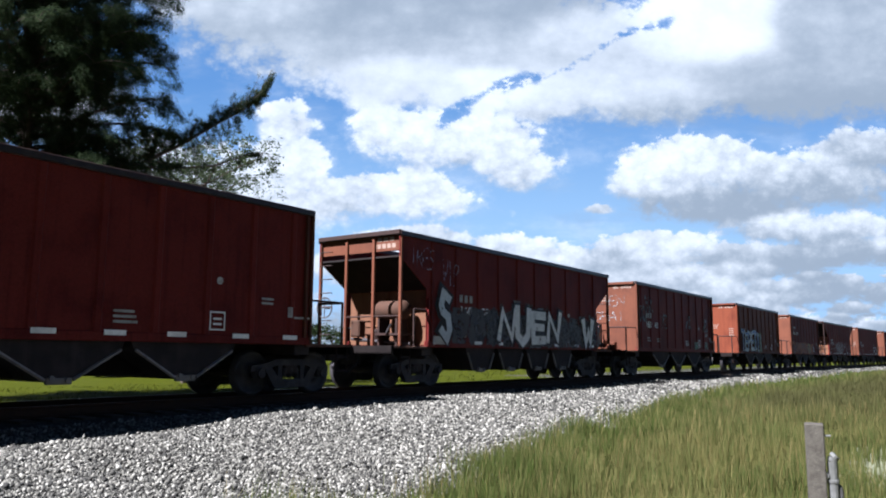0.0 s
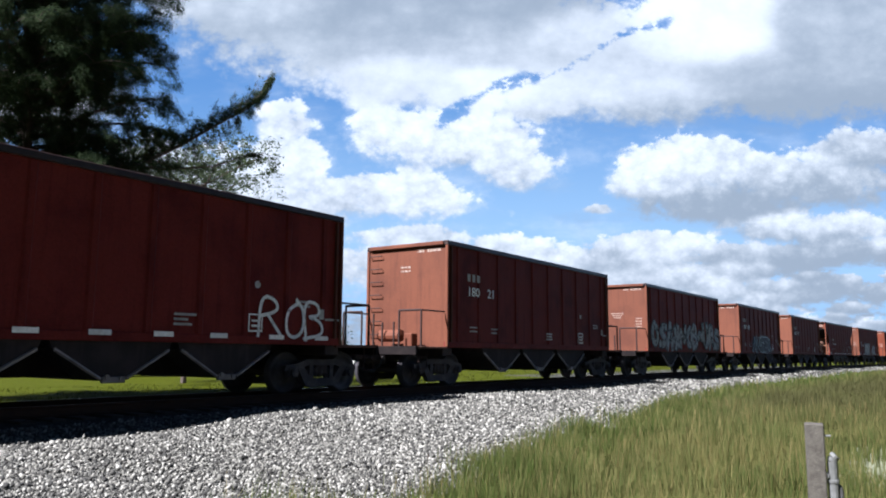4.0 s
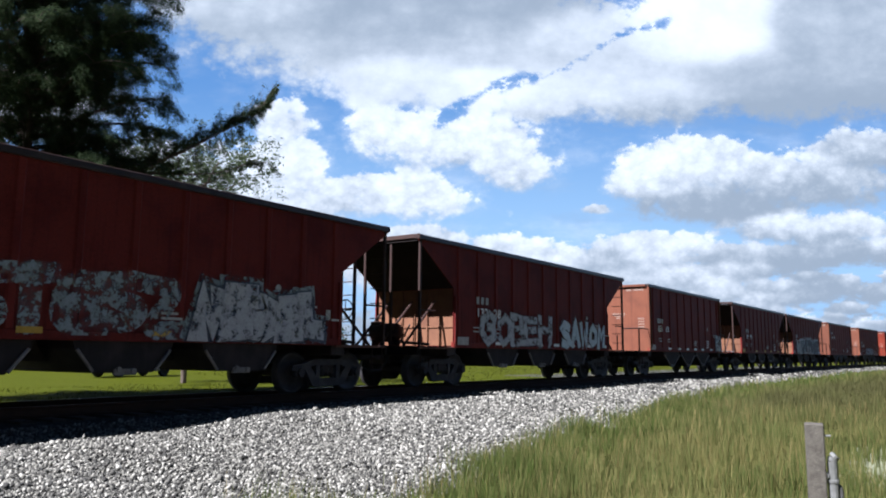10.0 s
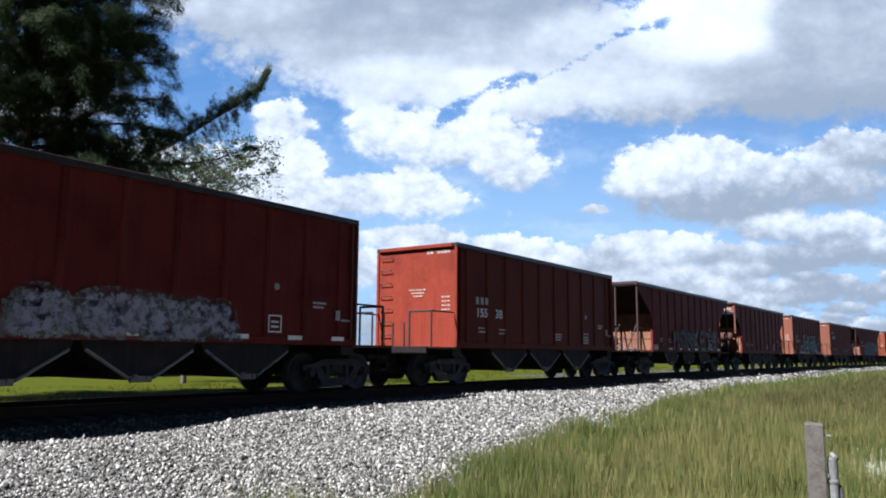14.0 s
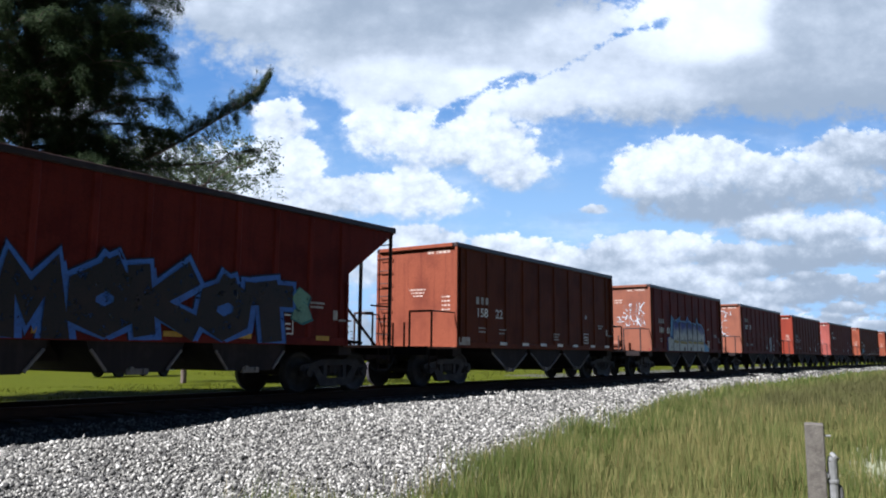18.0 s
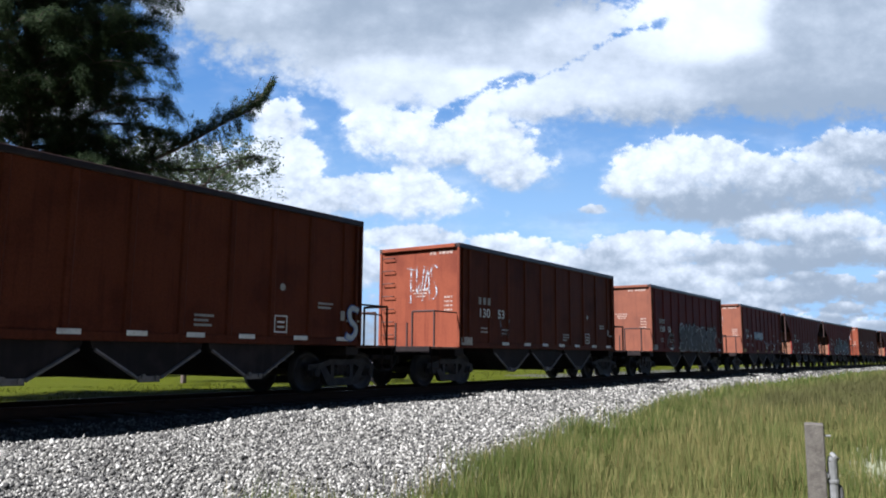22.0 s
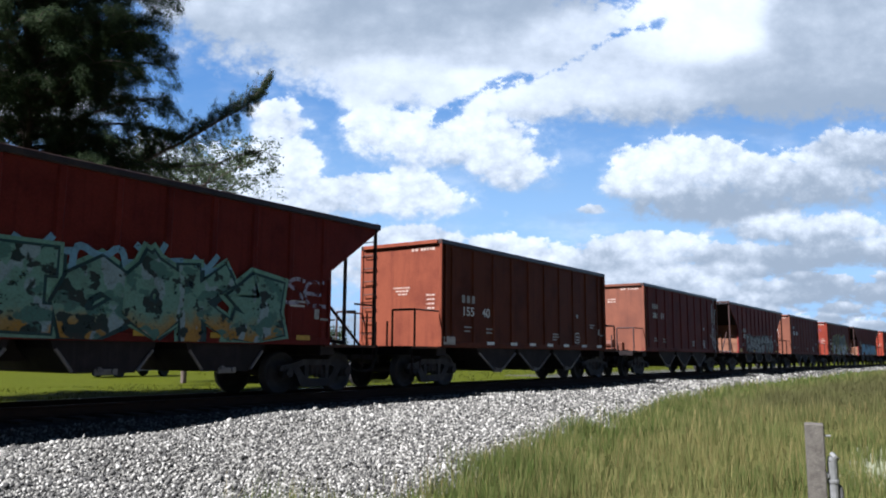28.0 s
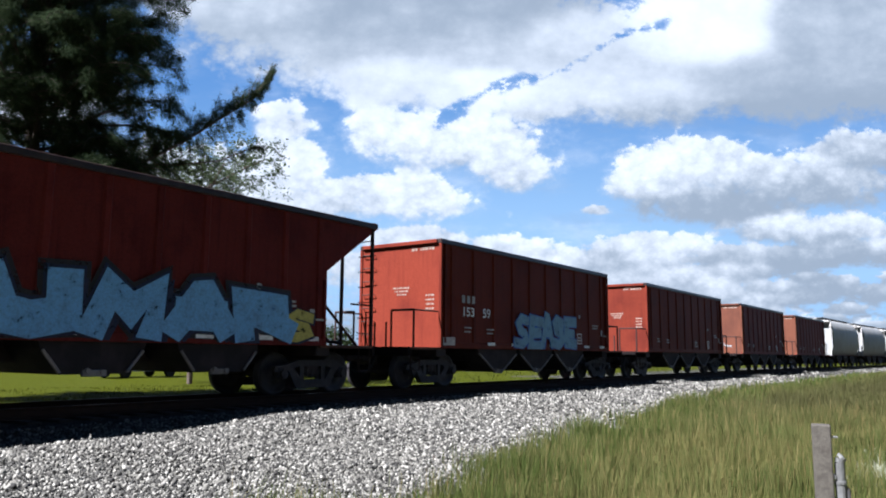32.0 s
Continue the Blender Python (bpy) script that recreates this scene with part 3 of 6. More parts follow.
# ---- track ----
def build_track():
    spots = [-760.0, -200.0, -40.0] + list(np.arange(0, 60, 10.0)) + list(np.arange(60, 175, 2.5)) + [400.0, 900.0]
    outline = [(-0.07, -0.18), (0.07, -0.18), (0.07, -0.165), (0.012, -0.14), (0.012, -0.045), (0.036, -0.03), (0.036, 0.0), (-0.036, 0.0), (-0.036, -0.03), (-0.012, -0.045), (-0.012, -0.14), (-0.07, -0.165)]
    for side in (-1, 1):
        bm = bmesh.new()
        rings = []
        for s in spots:
            x, y, a = course(s)
            nx, ny = -math.sin(a), math.cos(a)
            rings.append([bm.verts.new((x + nx * (side * 0.7535 + o), y + ny * (side * 0.7535 + o), z)) for o, z in outline])
        k = len(outline)
        for p, q in zip(rings, rings[1:]):
            for i in range(k):
                f = bm.faces.new((p[i], p[(i + 1) % k], q[(i + 1) % k], q[i]))
                f.material_index = 1 if i == 6 else 0
        bmesh.ops.recalc_face_normals(bm, faces=bm.faces)
        tagged(part("rail", bm, [RUST, POLISHED]), "rusty steel rail with a polished head", "rail", "rails of the line", "structure")
    bm = bmesh.new()
    box(bm, -0.115, 0.115, -1.3, 1.3, -0.2, 0, 0.015)
    first = None
    for i in range(230):
        x, y, a = course(-28.0 + i * 0.5)
        m = pose(x, y, -0.18, 0, 0, math.degrees(a))
        if first is None:
            first = part("tie", bm, TIE)
            first.matrix_basis = m
            ob = first
        else:
            ob = new("tie", first.data)
            ob.matrix_basis = m
        tagged(ob, "dark creosoted timber tie bedded in gravel", "railway tie", "ties of the line")


build_track()


# ---- freight cars ----
FLOOR, HALF = 1.08, 1.45


def build_truck(parent, x):
    """A two-axle freight truck: wheels, axles, side frames, bolster, springs."""
    bm = bmesh.new()
    box(bm, -0.2, 0.2, -1.05, 1.05, 0.42, 0.66, 0.03)
    spun(bm, [(0.2, 0.66), (0.2, 0.8), (0.16, 0.82)], 12, "z")
    truck = part("truck", bm, GRIME, parent)
    truck.location = (x, 0, 0)
    bm = bmesh.new()
    spun(bm, [(0.1, -0.09), (0.16, -0.085), (0.18, -0.055), (0.36, -0.035), (0.375, -0.06), (0.455, -0.065), (0.458, 0.045), (0.487, 0.055), (0.487, 0.07), (0.375, 0.07), (0.35, 0.035), (0.18, 0.04), (0.15, 0.09), (0.1, 0.09)], 28, "y")
    for f in bm.faces:
        f.smooth = True
    wheel = part("wheel", bm, TREAD, truck)
    wheel.location = (-0.9, -0.755, 0.458)
    for px in (-0.9, 0.9):
        if px > 0:
            same(wheel, pose(px, -0.755, 0.458), truck)
        same(wheel, pose(px, 0.755, 0.458, 0, 0, 180), truck)
    bm = bmesh.new()
    rod(bm, (0, -1.08, 0), (0, 1.08, 0), 0.075, 10)
    axle = part("axle", bm, GRIME, truck)
    axle.location = (-0.9, 0, 0.458)
    same(axle, pose(0.9, 0, 0.458), truck)
    bm = bmesh.new()
    top = [(-1.12, 0.5), (-1.1, 0.62), (-0.78, 0.66), (-0.45, 0.75), (0.45, 0.75), (0.78, 0.66), (1.1, 0.62), (1.12, 0.5), (0.7, 0.53), (0.42, 0.62), (-0.42, 0.62), (-0.7, 0.53)]
    prism(bm, top, -0.06, 0.06)
    low = [(-0.74, 0.53), (-0.55, 0.57), (-0.36, 0.33), (0.36, 0.33), (0.55, 0.57), (0.74, 0.53), (0.5, 0.17), (0.36, 0.16), (-0.36, 0.14), (-0.5, 0.17)]
    prism(bm, low, -0.07, 0.07)
    for px in (-0.32, 0.32):
        box(bm, px - 0.06, px + 0.06, -0.05, 0.05, 0.28, 0.64)
    for px in (-0.9, 0.9):
        box(bm, px - 0.12, px + 0.12, -0.08, 0.08, 0.36, 0.6, 0.02)
        rod(bm, (px, -0.15, 0.458), (px, 0.08, 0.458), 0.095, 12)
        for a in range(3):
            rod(bm, (px + 0.05 * math.cos(a * 2.1), -0.165, 0.458 + 0.05 * math.sin(a * 2.1)), (px + 0.05 * math.cos(a * 2.1), -0.15, 0.458 + 0.05 * math.sin(a * 2.1)), 0.016, 6)
    sidepiece = part("side_frame", bm, CAST, truck, "dusty cast steel side frame")
    sidepiece.location = (0, -1.0, 0)
    same(sidepiece, pose(0, 1.0, 0, 0, 0, 180), truck)
    bm = bmesh.new()
    for px in (-0.17, 0.0, 0.17):
        for k in range(7):
            spun(bm, [(0.045, 0.315 + k * 0.036), (0.07, 0.325 + k * 0.036), (0.07, 0.333 + k * 0.036), (0.045, 0.343 + k * 0.036)], 10, "z", (px, 0, 0))
    springs = tagged(part("spring_nest", bm, CAST, truck), kind="stuff")
    springs.location = (0, -1.0, 0)
    same(springs, pose(0, 1.0, 0), truck)
    bm = bmesh.new()
    for px in (-0.36, 0.36):
        prism(bm, [(px - 0.03, 0.36), (px + 0.03, 0.36), (px + 0.03, 0.46), (px - 0.03, 0.46)], -0.8, 0.8)
        for py in (-0.75, 0.75):
            box(bm, px + (0.04 if px > 0 else -0.1), px + (0.1 if px > 0 else -0.04), py - 0.05, py + 0.05, 0.28, 0.58)
    part("brake_beam", bm, GRIME, truck)
    return truck


def build_coupler(parent, x, way):
    bm = bmesh.new()
    box(bm, -0.25, 0.62, -0.075, 0.075, 0.75, 0.92, 0.02)
    box(bm, 0.6, 0.82, -0.16, 0.13, 0.7, 0.97, 0.04)
    box(bm, 0.7, 0.9, -0.05, 0.05, 0.72, 0.95, 0.03)
    box(bm, -0.08, 0.0, -0.34, 0.34, 0.62, 1.02, 0.02)
    ob = part("coupler", bm, GRIME, parent, "grimy cast steel knuckle coupler")
    ob.matrix_local = pose(x, 0, 0, 0, 0, 0 if way > 0 else 180)
    bm = bmesh.new()
    pts = [(0, 0.3, 0.8), (0.15, 0.33, 0.6), (0.4, 0.3, 0.42), (0.65, 0.22, 0.45), (0.8, 0.12, 0.55)]
    pipe(bm, pts, 0.028, 6)
    hose = part("air_hose", bm, RUBBER, parent)
    hose.matrix_local = pose(x, 0, 0, 0, 0, 0 if way > 0 else 180)


def build_sides(car, pts, ribs, top=4.0):
    """Both side sheets over an outline of (x, z), with their ribs, top chords and side sills."""
    for side in (-1, 1):
        bm = bmesh.new()
        prism(bm, pts, side * (HALF - 0.04), side * (HALF - 0.065))
        part("side_sheet", bm, RED, car)
    bm = bmesh.new()
    z0, z1 = FLOOR + 0.14, top - 0.14
    vs = []
    for z in (z0, z1):
        for x, y in ((-0.085, 0.0), (-0.05, -0.034), (0.05, -0.034), (0.085, 0.0)):
            vs.append(bm.verts.new((x, y, z)))
    for f in ((0, 1, 5, 4), (1, 2, 6, 5), (2, 3, 7, 6), (3, 2, 1, 0), (4, 5, 6, 7)):
        bm.faces.new([vs[i] for i in f])
    rib = None
    for x in ribs:
        for side in (-1, 1):
            m = pose(x, side * (HALF - 0.04), 0, 0, 0, 0 if side < 0 else 180)
            if rib is None:
                rib = part("rib", bm, RED, car)
                rib.matrix_local = m
            else:
                same(rib, m, car)
    x1 = max(p[0] for p in pts)
    for side in (-1, 1):
        bm = bmesh.new()
        y0, y1 = sorted((side * (HALF + 0.02), side * (HALF - 0.14)))
        box(bm, -x1 - 0.01, x1 + 0.01, y0, y1, top - 0.13, top, 0.015)
        part("top_chord", bm, CHORD, car)
        bm = bmesh.new()
        x2 = min(abs(p[0]) for p in pts)
        y0, y1 = sorted((side * (HALF - 0.008), side * (HALF - 0.12)))
        box(bm, -x2, x2, y0, y1, FLOOR - 0.02, FLOOR + 0.14, 0.012)
        part("side_sill", bm, RED, car)


def build_underframe(car, long, deck, pockets, drop):
    """Centre sill, bolsters, end decks and discharge pockets."""
    bm = bmesh.new()
    box(bm, -7.05, 7.05, -0.17, 0.17, 0.72, 1.06)
    for x in (-5.25, 5.25):
        box(bm, x - 0.22, x + 0.22, -1.35, 1.35, 0.84, 1.06, 0.02)
    part("centre_sill", bm, GRIME, car)
    for side in (-1, 1):
        bm = bmesh.new()
        x0, x1 = sorted((side * deck[0], side * deck[1]))
        box(bm, x0, x1, -1.42, 1.42, FLOOR - 0.06, FLOOR, 0.01)
        part("end_deck", bm, DECK, car, "dusty end deck")
        bm = bmesh.new()
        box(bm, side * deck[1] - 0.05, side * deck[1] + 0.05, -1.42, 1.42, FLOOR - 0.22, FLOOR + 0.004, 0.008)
        part("end_sill", bm, SOOT_SHADE, car)
        build_coupler(car, side * 6.72, side)
    bm = bmesh.new()
    box(bm, -long + 0.1, long - 0.1, -HALF + 0.07, HALF - 0.07, FLOOR + 0.004, FLOOR + 0.04)
    part("floor_sheet", bm, RED, car)
    width = HALF - 0.12
    proto = None
    for x in pockets:
        if proto is None:
            bm = bmesh.new()
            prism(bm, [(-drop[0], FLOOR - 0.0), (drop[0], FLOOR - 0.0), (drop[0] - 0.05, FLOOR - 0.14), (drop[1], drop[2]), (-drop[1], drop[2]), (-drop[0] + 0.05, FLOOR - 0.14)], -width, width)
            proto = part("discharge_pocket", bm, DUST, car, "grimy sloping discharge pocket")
            proto.location = (x, 0, 0)
        else:
            same(proto, pose(x, 0, 0), car)
    if drop[1] < 0.3:
        # a plain near-black box, added to fill the gaps between the pockets with dark
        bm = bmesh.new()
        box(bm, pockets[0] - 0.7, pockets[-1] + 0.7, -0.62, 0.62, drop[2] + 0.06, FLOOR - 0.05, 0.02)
        part("outlet_trough", bm, SOOT_SHADE, car, "dark filler box added between the pockets")
    gate = None
    for x in pockets:
        if gate is None:
            bm = bmesh.new()
            for side in (-1, 1):
                for y in (-width - 0.02, width + 0.02):
                    rod(bm, (side * (drop[0] - 0.08), y, FLOOR - 0.16), (side * (drop[1] + 0.03), y, drop[2] + 0.03), 0.032, 5)
            rod(bm, (-0.12, -width - 0.06, drop[2] + 0.06), (-0.12, width + 0.06, drop[2] + 0.06), 0.045, 8)
            rod(bm, (0.14, -width - 0.06, drop[2] + 0.03), (0.14, width + 0.06, drop[2] + 0.03), 0.045, 8)
            box(bm, -0.2, 0.22, -width - 0.03, -width + 0.05, drop[2] - 0.04, drop[2] + 0.07, 0.01)
            gate = part("gate_gear", bm, SCRAPED, car, "scraped pale edges of the outlet gate")
            gate.location = (x, 0, 0)
        else:
            same(gate, pose(x, 0, 0), car)


def rails_at(car, x, ys, height, paint=None):
    """A row of hand rails across one end: upright posts with a bar between pairs."""
    for y0, y1 in ys:
        bm = bmesh.new()
        pipe(bm, [(x, y0, FLOOR), (x, y0, FLOOR + height), (x, y1, FLOOR + height), (x, y1, FLOOR)], 0.03, 6)
        part("hand_rail", bm, paint or RAILING, car)


def ladder(car, x, y, z0, z1, wide, along="y"):
    """Grab irons one above another; each is a bent rod of its own under the first."""
    bm = bmesh.new()
    out = 0.07 if x > 0 else -0.07
    if along == "y":
        pipe(bm, [(0, -wide / 2, 0), (out, -wide / 2, 0), (out, wide / 2, 0), (0, wide / 2, 0)], 0.014, 5)
    else:
        pipe(bm, [(-wide / 2, 0, 0), (-wide / 2, -0.07, 0), (wide / 2, -0.07, 0), (wide / 2, 0, 0)], 0.014, 5)
    n = int((z1 - z0) / 0.36)
    first = part("ladder", bm, RAILING if along == "y" else RED, car)
    first.location = (x, y, z0)
    for k in range(1, n + 1):
        same(first, pose(0, 0, k * (z1 - z0) / n), first).name = "rung"


def brake_gear(car, x, way, big=True):
    """Tank, brake cylinder, valve and piping on an end deck."""
    bm = bmesh.new()
    spun(bm, [(0.06, -0.52), (0.2, -0.47), (0.25, -0.4), (0.25, 0.4), (0.2, 0.47), (0.06, 0.52)], 16, "y", (x, -0.55 if big else 0.35, FLOOR + (0.95 if big else 0.4)))
    for f in bm.faces:
        f.smooth = True
    part("air_tank", bm, RUST if big else RAILING, car)
    bm = bmesh.new()
    y = -0.55 if big else 0.35
    for dy in (-0.3, 0.3):
        box(bm, x - 0.22, x + 0.22, y + dy - 0.03, y + dy + 0.03, FLOOR, FLOOR + (0.72 if big else 0.18))
    box(bm, x - 0.3, x + 0.28, y - 0.5, y + 0.5, FLOOR + 0.28, FLOOR + 0.34)
    part("tank_bracket", bm, RAILING, car)
    bm = bmesh.new()
    box(bm, x - 0.14, x + 0.14, 0.5, 0.82, FLOOR + 0.25, FLOOR + 0.7, 0.03)
    part("brake_valve", bm, RUST if big else RAILING, car)
    bm = bmesh.new()
    spun(bm, [(0.13, FLOOR + 0.05), (0.15, FLOOR + 0.1), (0.15, FLOOR + 0.4), (0.1, FLOOR + 0.46)], 12, "z", (x + 0.1, 0.1, 0))
    part("brake_cylinder", bm, RAILING, car)
    bm = bmesh.new()
    pipe(bm, [(x, 0.6, FLOOR + 0.3), (x - 0.1 * way, 0.3, FLOOR + 0.12), (x, -0.2, FLOOR + 0.15), (x, -0.5, FLOOR + 0.6)], 0.022, 6)
    pipe(bm, [(x + 0.15, 0.7, FLOOR + 0.5), (x + 0.15, 1.2, FLOOR + 0.5), (x + 0.15, 1.2, FLOOR + 0.06)], 0.022, 6)
    rod(bm, (x, -1.15, FLOOR + 0.06), (x, 0.9, FLOOR + 0.2), 0.04, 6)
    part("brake_pipe", bm, CAST, car)


def brake_wheel(car, x, y, z, way):
    bm = bmesh.new()
    for k in range(16):
        a, b = 2 * math.pi * k / 16, 2 * math.pi * (k + 1) / 16
        rod(bm, (x, y + 0.27 * math.cos(a), z + 0.27 * math.sin(a)), (x, y + 0.27 * math.cos(b), z + 0.27 * math.sin(b)), 0.018, 5)
        if k % 4 == 0:
            rod(bm, (x, y, z), (x, y + 0.27 * math.cos(a), z + 0.27 * math.sin(a)), 0.014, 5)
    rod(bm, (x, y, z), (x + 0.2 * way, y, z), 0.03, 6)
    part("brake_wheel", bm, CAST, car)


def car_base(name):
    car = bpy.data.objects.new(name, None)
    scene.collection.objects.link(car)
    car.empty_display_size = 0.5
    build_truck(car, -5.25)
    build_truck(car, 5.25)
    return car


def build_box_hopper():
    """Hopper with upright end sheets and open decks with rails."""
    car = car_base("hopper_car")
    L = 5.42
    build_sides(car, [(-L, FLOOR), (L, FLOOR), (L, 4.0), (-L, 4.0)], [-4.85 + k * 9.7 / 9 for k in range(10)])
    for side in (-1, 1):
        bm = bmesh.new()
        x0, x1 = sorted((side * (L - 0.03), side * (L - 0.06)))
        box(bm, x0, x1, -HALF + 0.06, HALF - 0.06, FLOOR, 3.98)
        part("end_sheet", bm, RED, car)
        bm = bmesh.new()
        x0, x1 = sorted((side * (L + 0.06), side * (L - 0.08)))
        box(bm, x0, x1, -HALF + 0.12, HALF - 0.12, 3.88, 3.99, 0.012)
        part("end_chord", bm, RED, car)
        for y in (-HALF + 0.03, HALF - 0.03):
            bm = bmesh.new()
            x0, x1 = sorted((side * (L + 0.01), side * (L - 0.07)))
            box(bm, x0, x1, y - 0.045, y + 0.045, FLOOR, 3.87, 0.012)
            part("corner_post", bm, RED, car)
            bm = bmesh.new()
            x0, x1 = sorted((side * (L - 0.16), side * (L - 0.23)))
            y0, y1 = sorted((math.copysign(HALF + 0.025, y), math.copysign(HALF - 0.05, y)))
            box(bm, x0, x1, y0, y1, FLOOR + 0.13, 3.86, 0.008)
            part("corner_angle", bm, RED, car)
        ladder(car, side * L, HALF - 0.36 if side < 0 else -HALF + 0.36, FLOOR + 0.35, 3.7, 0.42)
        rails_at(car, side * (L + 1.05), [(-1.36, -0.62), (0.7, 1.38)], 0.95)
        for y in (-1.36, 1.38):
            bm = bmesh.new()
            rod(bm, (side * L, y, FLOOR + 0.95), (side * (L + 1.05), y, FLOOR + 0.95), 0.022, 6)
            part("guard_bar", bm, RAILING, car)
        for y, high in ((-0.32, 0.66), (0.08, 0.66), (0.4, 0.9)):
            bm = bmesh.new()
            rod(bm, (side * (L + 0.9), y, FLOOR), (side * (L + 0.9), y, FLOOR + high), 0.028, 6)
            part("guard_post", bm, RAILING, car)
        bm = bmesh.new()
        for k in range(2):
            z = FLOOR - 0.28 - 0.3 * k
            pipe(bm, [(side * (L + 0.85), -1.4, FLOOR), (side * (L + 0.85), -1.4, z), (side * (L + 1.2), -1.4, z), (side * (L + 1.2), -1.4, FLOOR)], 0.018, 5)
        part("step", bm, RAILING, car)
    bm = bmesh.new()
    box(bm, -L + 0.06, L - 0.06, -HALF + 0.07, HALF - 0.07, FLOOR, FLOOR + 0.05)
    part("hopper_floor", bm, GRIME, car)
    bm = bmesh.new()
    spun(bm, [(0.05, -0.4), (0.17, -0.36), (0.17, 0.36), (0.05, 0.4)], 12, "y", (-L - 0.38, 0.2, FLOOR + 0.3))
    box(bm, -L - 0.5, -L - 0.22, -0.62, -0.34, FLOOR, FLOOR + 0.36, 0.02)
    part("air_tank", bm, RED, car)
    build_underframe(car, L, (L - 0.1, 6.72), (-2.35, 0.0, 2.35), (1.12, 0.2, 0.4))
    return car


def slope_parts(car, x_top, z_top, x_low, z_low, post_x, mode):
    """Sloping floor, bulkhead and end framing of the open-ended hoppers."""
    frame_paint = RED if mode == "panel" else RAILING
    for side in (-1, 1):
        bm = bmesh.new()
        # the shade under the slope is put into this sheet's colour
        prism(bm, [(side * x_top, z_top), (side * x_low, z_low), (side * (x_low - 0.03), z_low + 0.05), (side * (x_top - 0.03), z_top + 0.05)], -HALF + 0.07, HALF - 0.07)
        part("slope_sheet", bm, SOOT_SHADE, car, "sloping floor sheet coloured near-black for the shade beneath it")
        bm = bmesh.new()
        bx = side * (x_low - 0.05)
        box(bm, min(bx, bx - side * 0.04), max(bx, bx - side * 0.04), -HALF + 0.08, HALF - 0.08, FLOOR, z_low)
        part("bulkhead", bm, SAND, car, "sand-dusted lower end bulkhead")
        bm = bmesh.new()
        for y in (-0.45, 0.0, 0.45):
            x0, x1 = sorted((bx + side * 0.004, bx + side * 0.05))
            box(bm, x0, x1, y - 0.03, y + 0.03, FLOOR, z_low - 0.02)
        x0, x1 = sorted((bx + side * 0.003, bx + side * 0.03))
        box(bm, x0, x1, -HALF + 0.1, HALF - 0.1, 1.62, 1.66)
        part("bulkhead_rib", bm, SAND, car)
        if mode == "panel":
            bm = bmesh.new()
            x0, x1 = sorted((side * (post_x - 0.03), side * (post_x - 0.08)))
            box(bm, x0, x1, -HALF + 0.06, HALF - 0.06, 3.5, 3.98, 0.01)
            part("end_panel", bm, RED, car)
        bm = bmesh.new()
        x0, x1 = sorted((side * (post_x + 0.1), side * (post_x - 0.06)))
        box(bm, x0, x1, -HALF + 0.02, HALF - 0.02, 3.9, 4.02, 0.012)
        part("end_chord", bm, RAILING, car)
        ys = (-HALF + 0.05, -0.5, 0.45, HALF - 0.05) if mode == "panel" else (-HALF + 0.06, -0.42, 0.5, HALF - 0.06)
        for y in ys:
            bm = bmesh.new()
            w = 0.042 if mode == "panel" else 0.035
            x0, x1 = sorted((side * (post_x + 0.03), side * (post_x - 0.05)))
            box(bm, x0, x1, y - w, y + w, FLOOR, 3.92, 0.01)
            part("end_post", bm, frame_paint, car)
        for y in (-HALF + 0.03, HALF - 0.03):
            bm = bmesh.new()
            x0, x1 = sorted((side * (x_low + 0.02), side * (x_low - 0.06)))
            box(bm, x0, x1, y - 0.035, y + 0.035, FLOOR, z_low - 0.2, 0.01)
            part("side_post", bm, RED, car)
        if mode == "panel":
            for y0, y1 in ((-1.4, -0.5), (-0.5, 0.45)):
                bm = bmesh.new()
                rod(bm, (side * post_x, y0, FLOOR + 0.75), (side * post_x, y1, FLOOR + 0.75), 0.02, 6)
                part("cross_bar", bm, RAILING, car)
            bm = bmesh.new()
            pipe(bm, [(side * (x_low + 0.05), -1.38, FLOOR + 0.95), (side * (x_low + 0.55), -1.38, FLOOR + 0.95), (side * (x_low + 0.55), -1.38, FLOOR)], 0.03, 6)
        else:
            for y in (-0.9, -0.1, 0.75):
                bm = bmesh.new()
                rod(bm, (side * (post_x + 0.05), y, FLOOR), (side * (x_low + 0.15), y + 0.05, 2.35), 0.035, 6)
                part("end_brace", bm, frame_paint, car)
            bm = bmesh.new()
            pipe(bm, [(side * post_x, -1.38, FLOOR + 0.95), (side * (post_x - 0.7), -1.38, FLOOR + 0.95)], 0.022, 6)
        part("hand_rail", bm, RAILING, car)
        brake_gear(car, side * (post_x - 0.75), side, mode == "panel")
        ladder(car, side * (post_x + 0.02), (HALF - 0.3) if side < 0 else (-HALF + 0.3), FLOOR + 0.3, 3.6, 0.42)
        if side < 0:
            brake_wheel(car, -(post_x + 0.28), 0.95, FLOOR + 1.0, 1)
        bm = bmesh.new()
        for k in range(2):
            z = FLOOR - 0.28 - 0.3 * k
            pipe(bm, [(side * (post_x - 0.42), -1.4, FLOOR), (side * (post_x - 0.42), -1.4, z), (side * (post_x - 0.05), -1.4, z), (side * (post_x - 0.05), -1.4, FLOOR)], 0.018, 5)
        part("step", bm, RAILING, car)


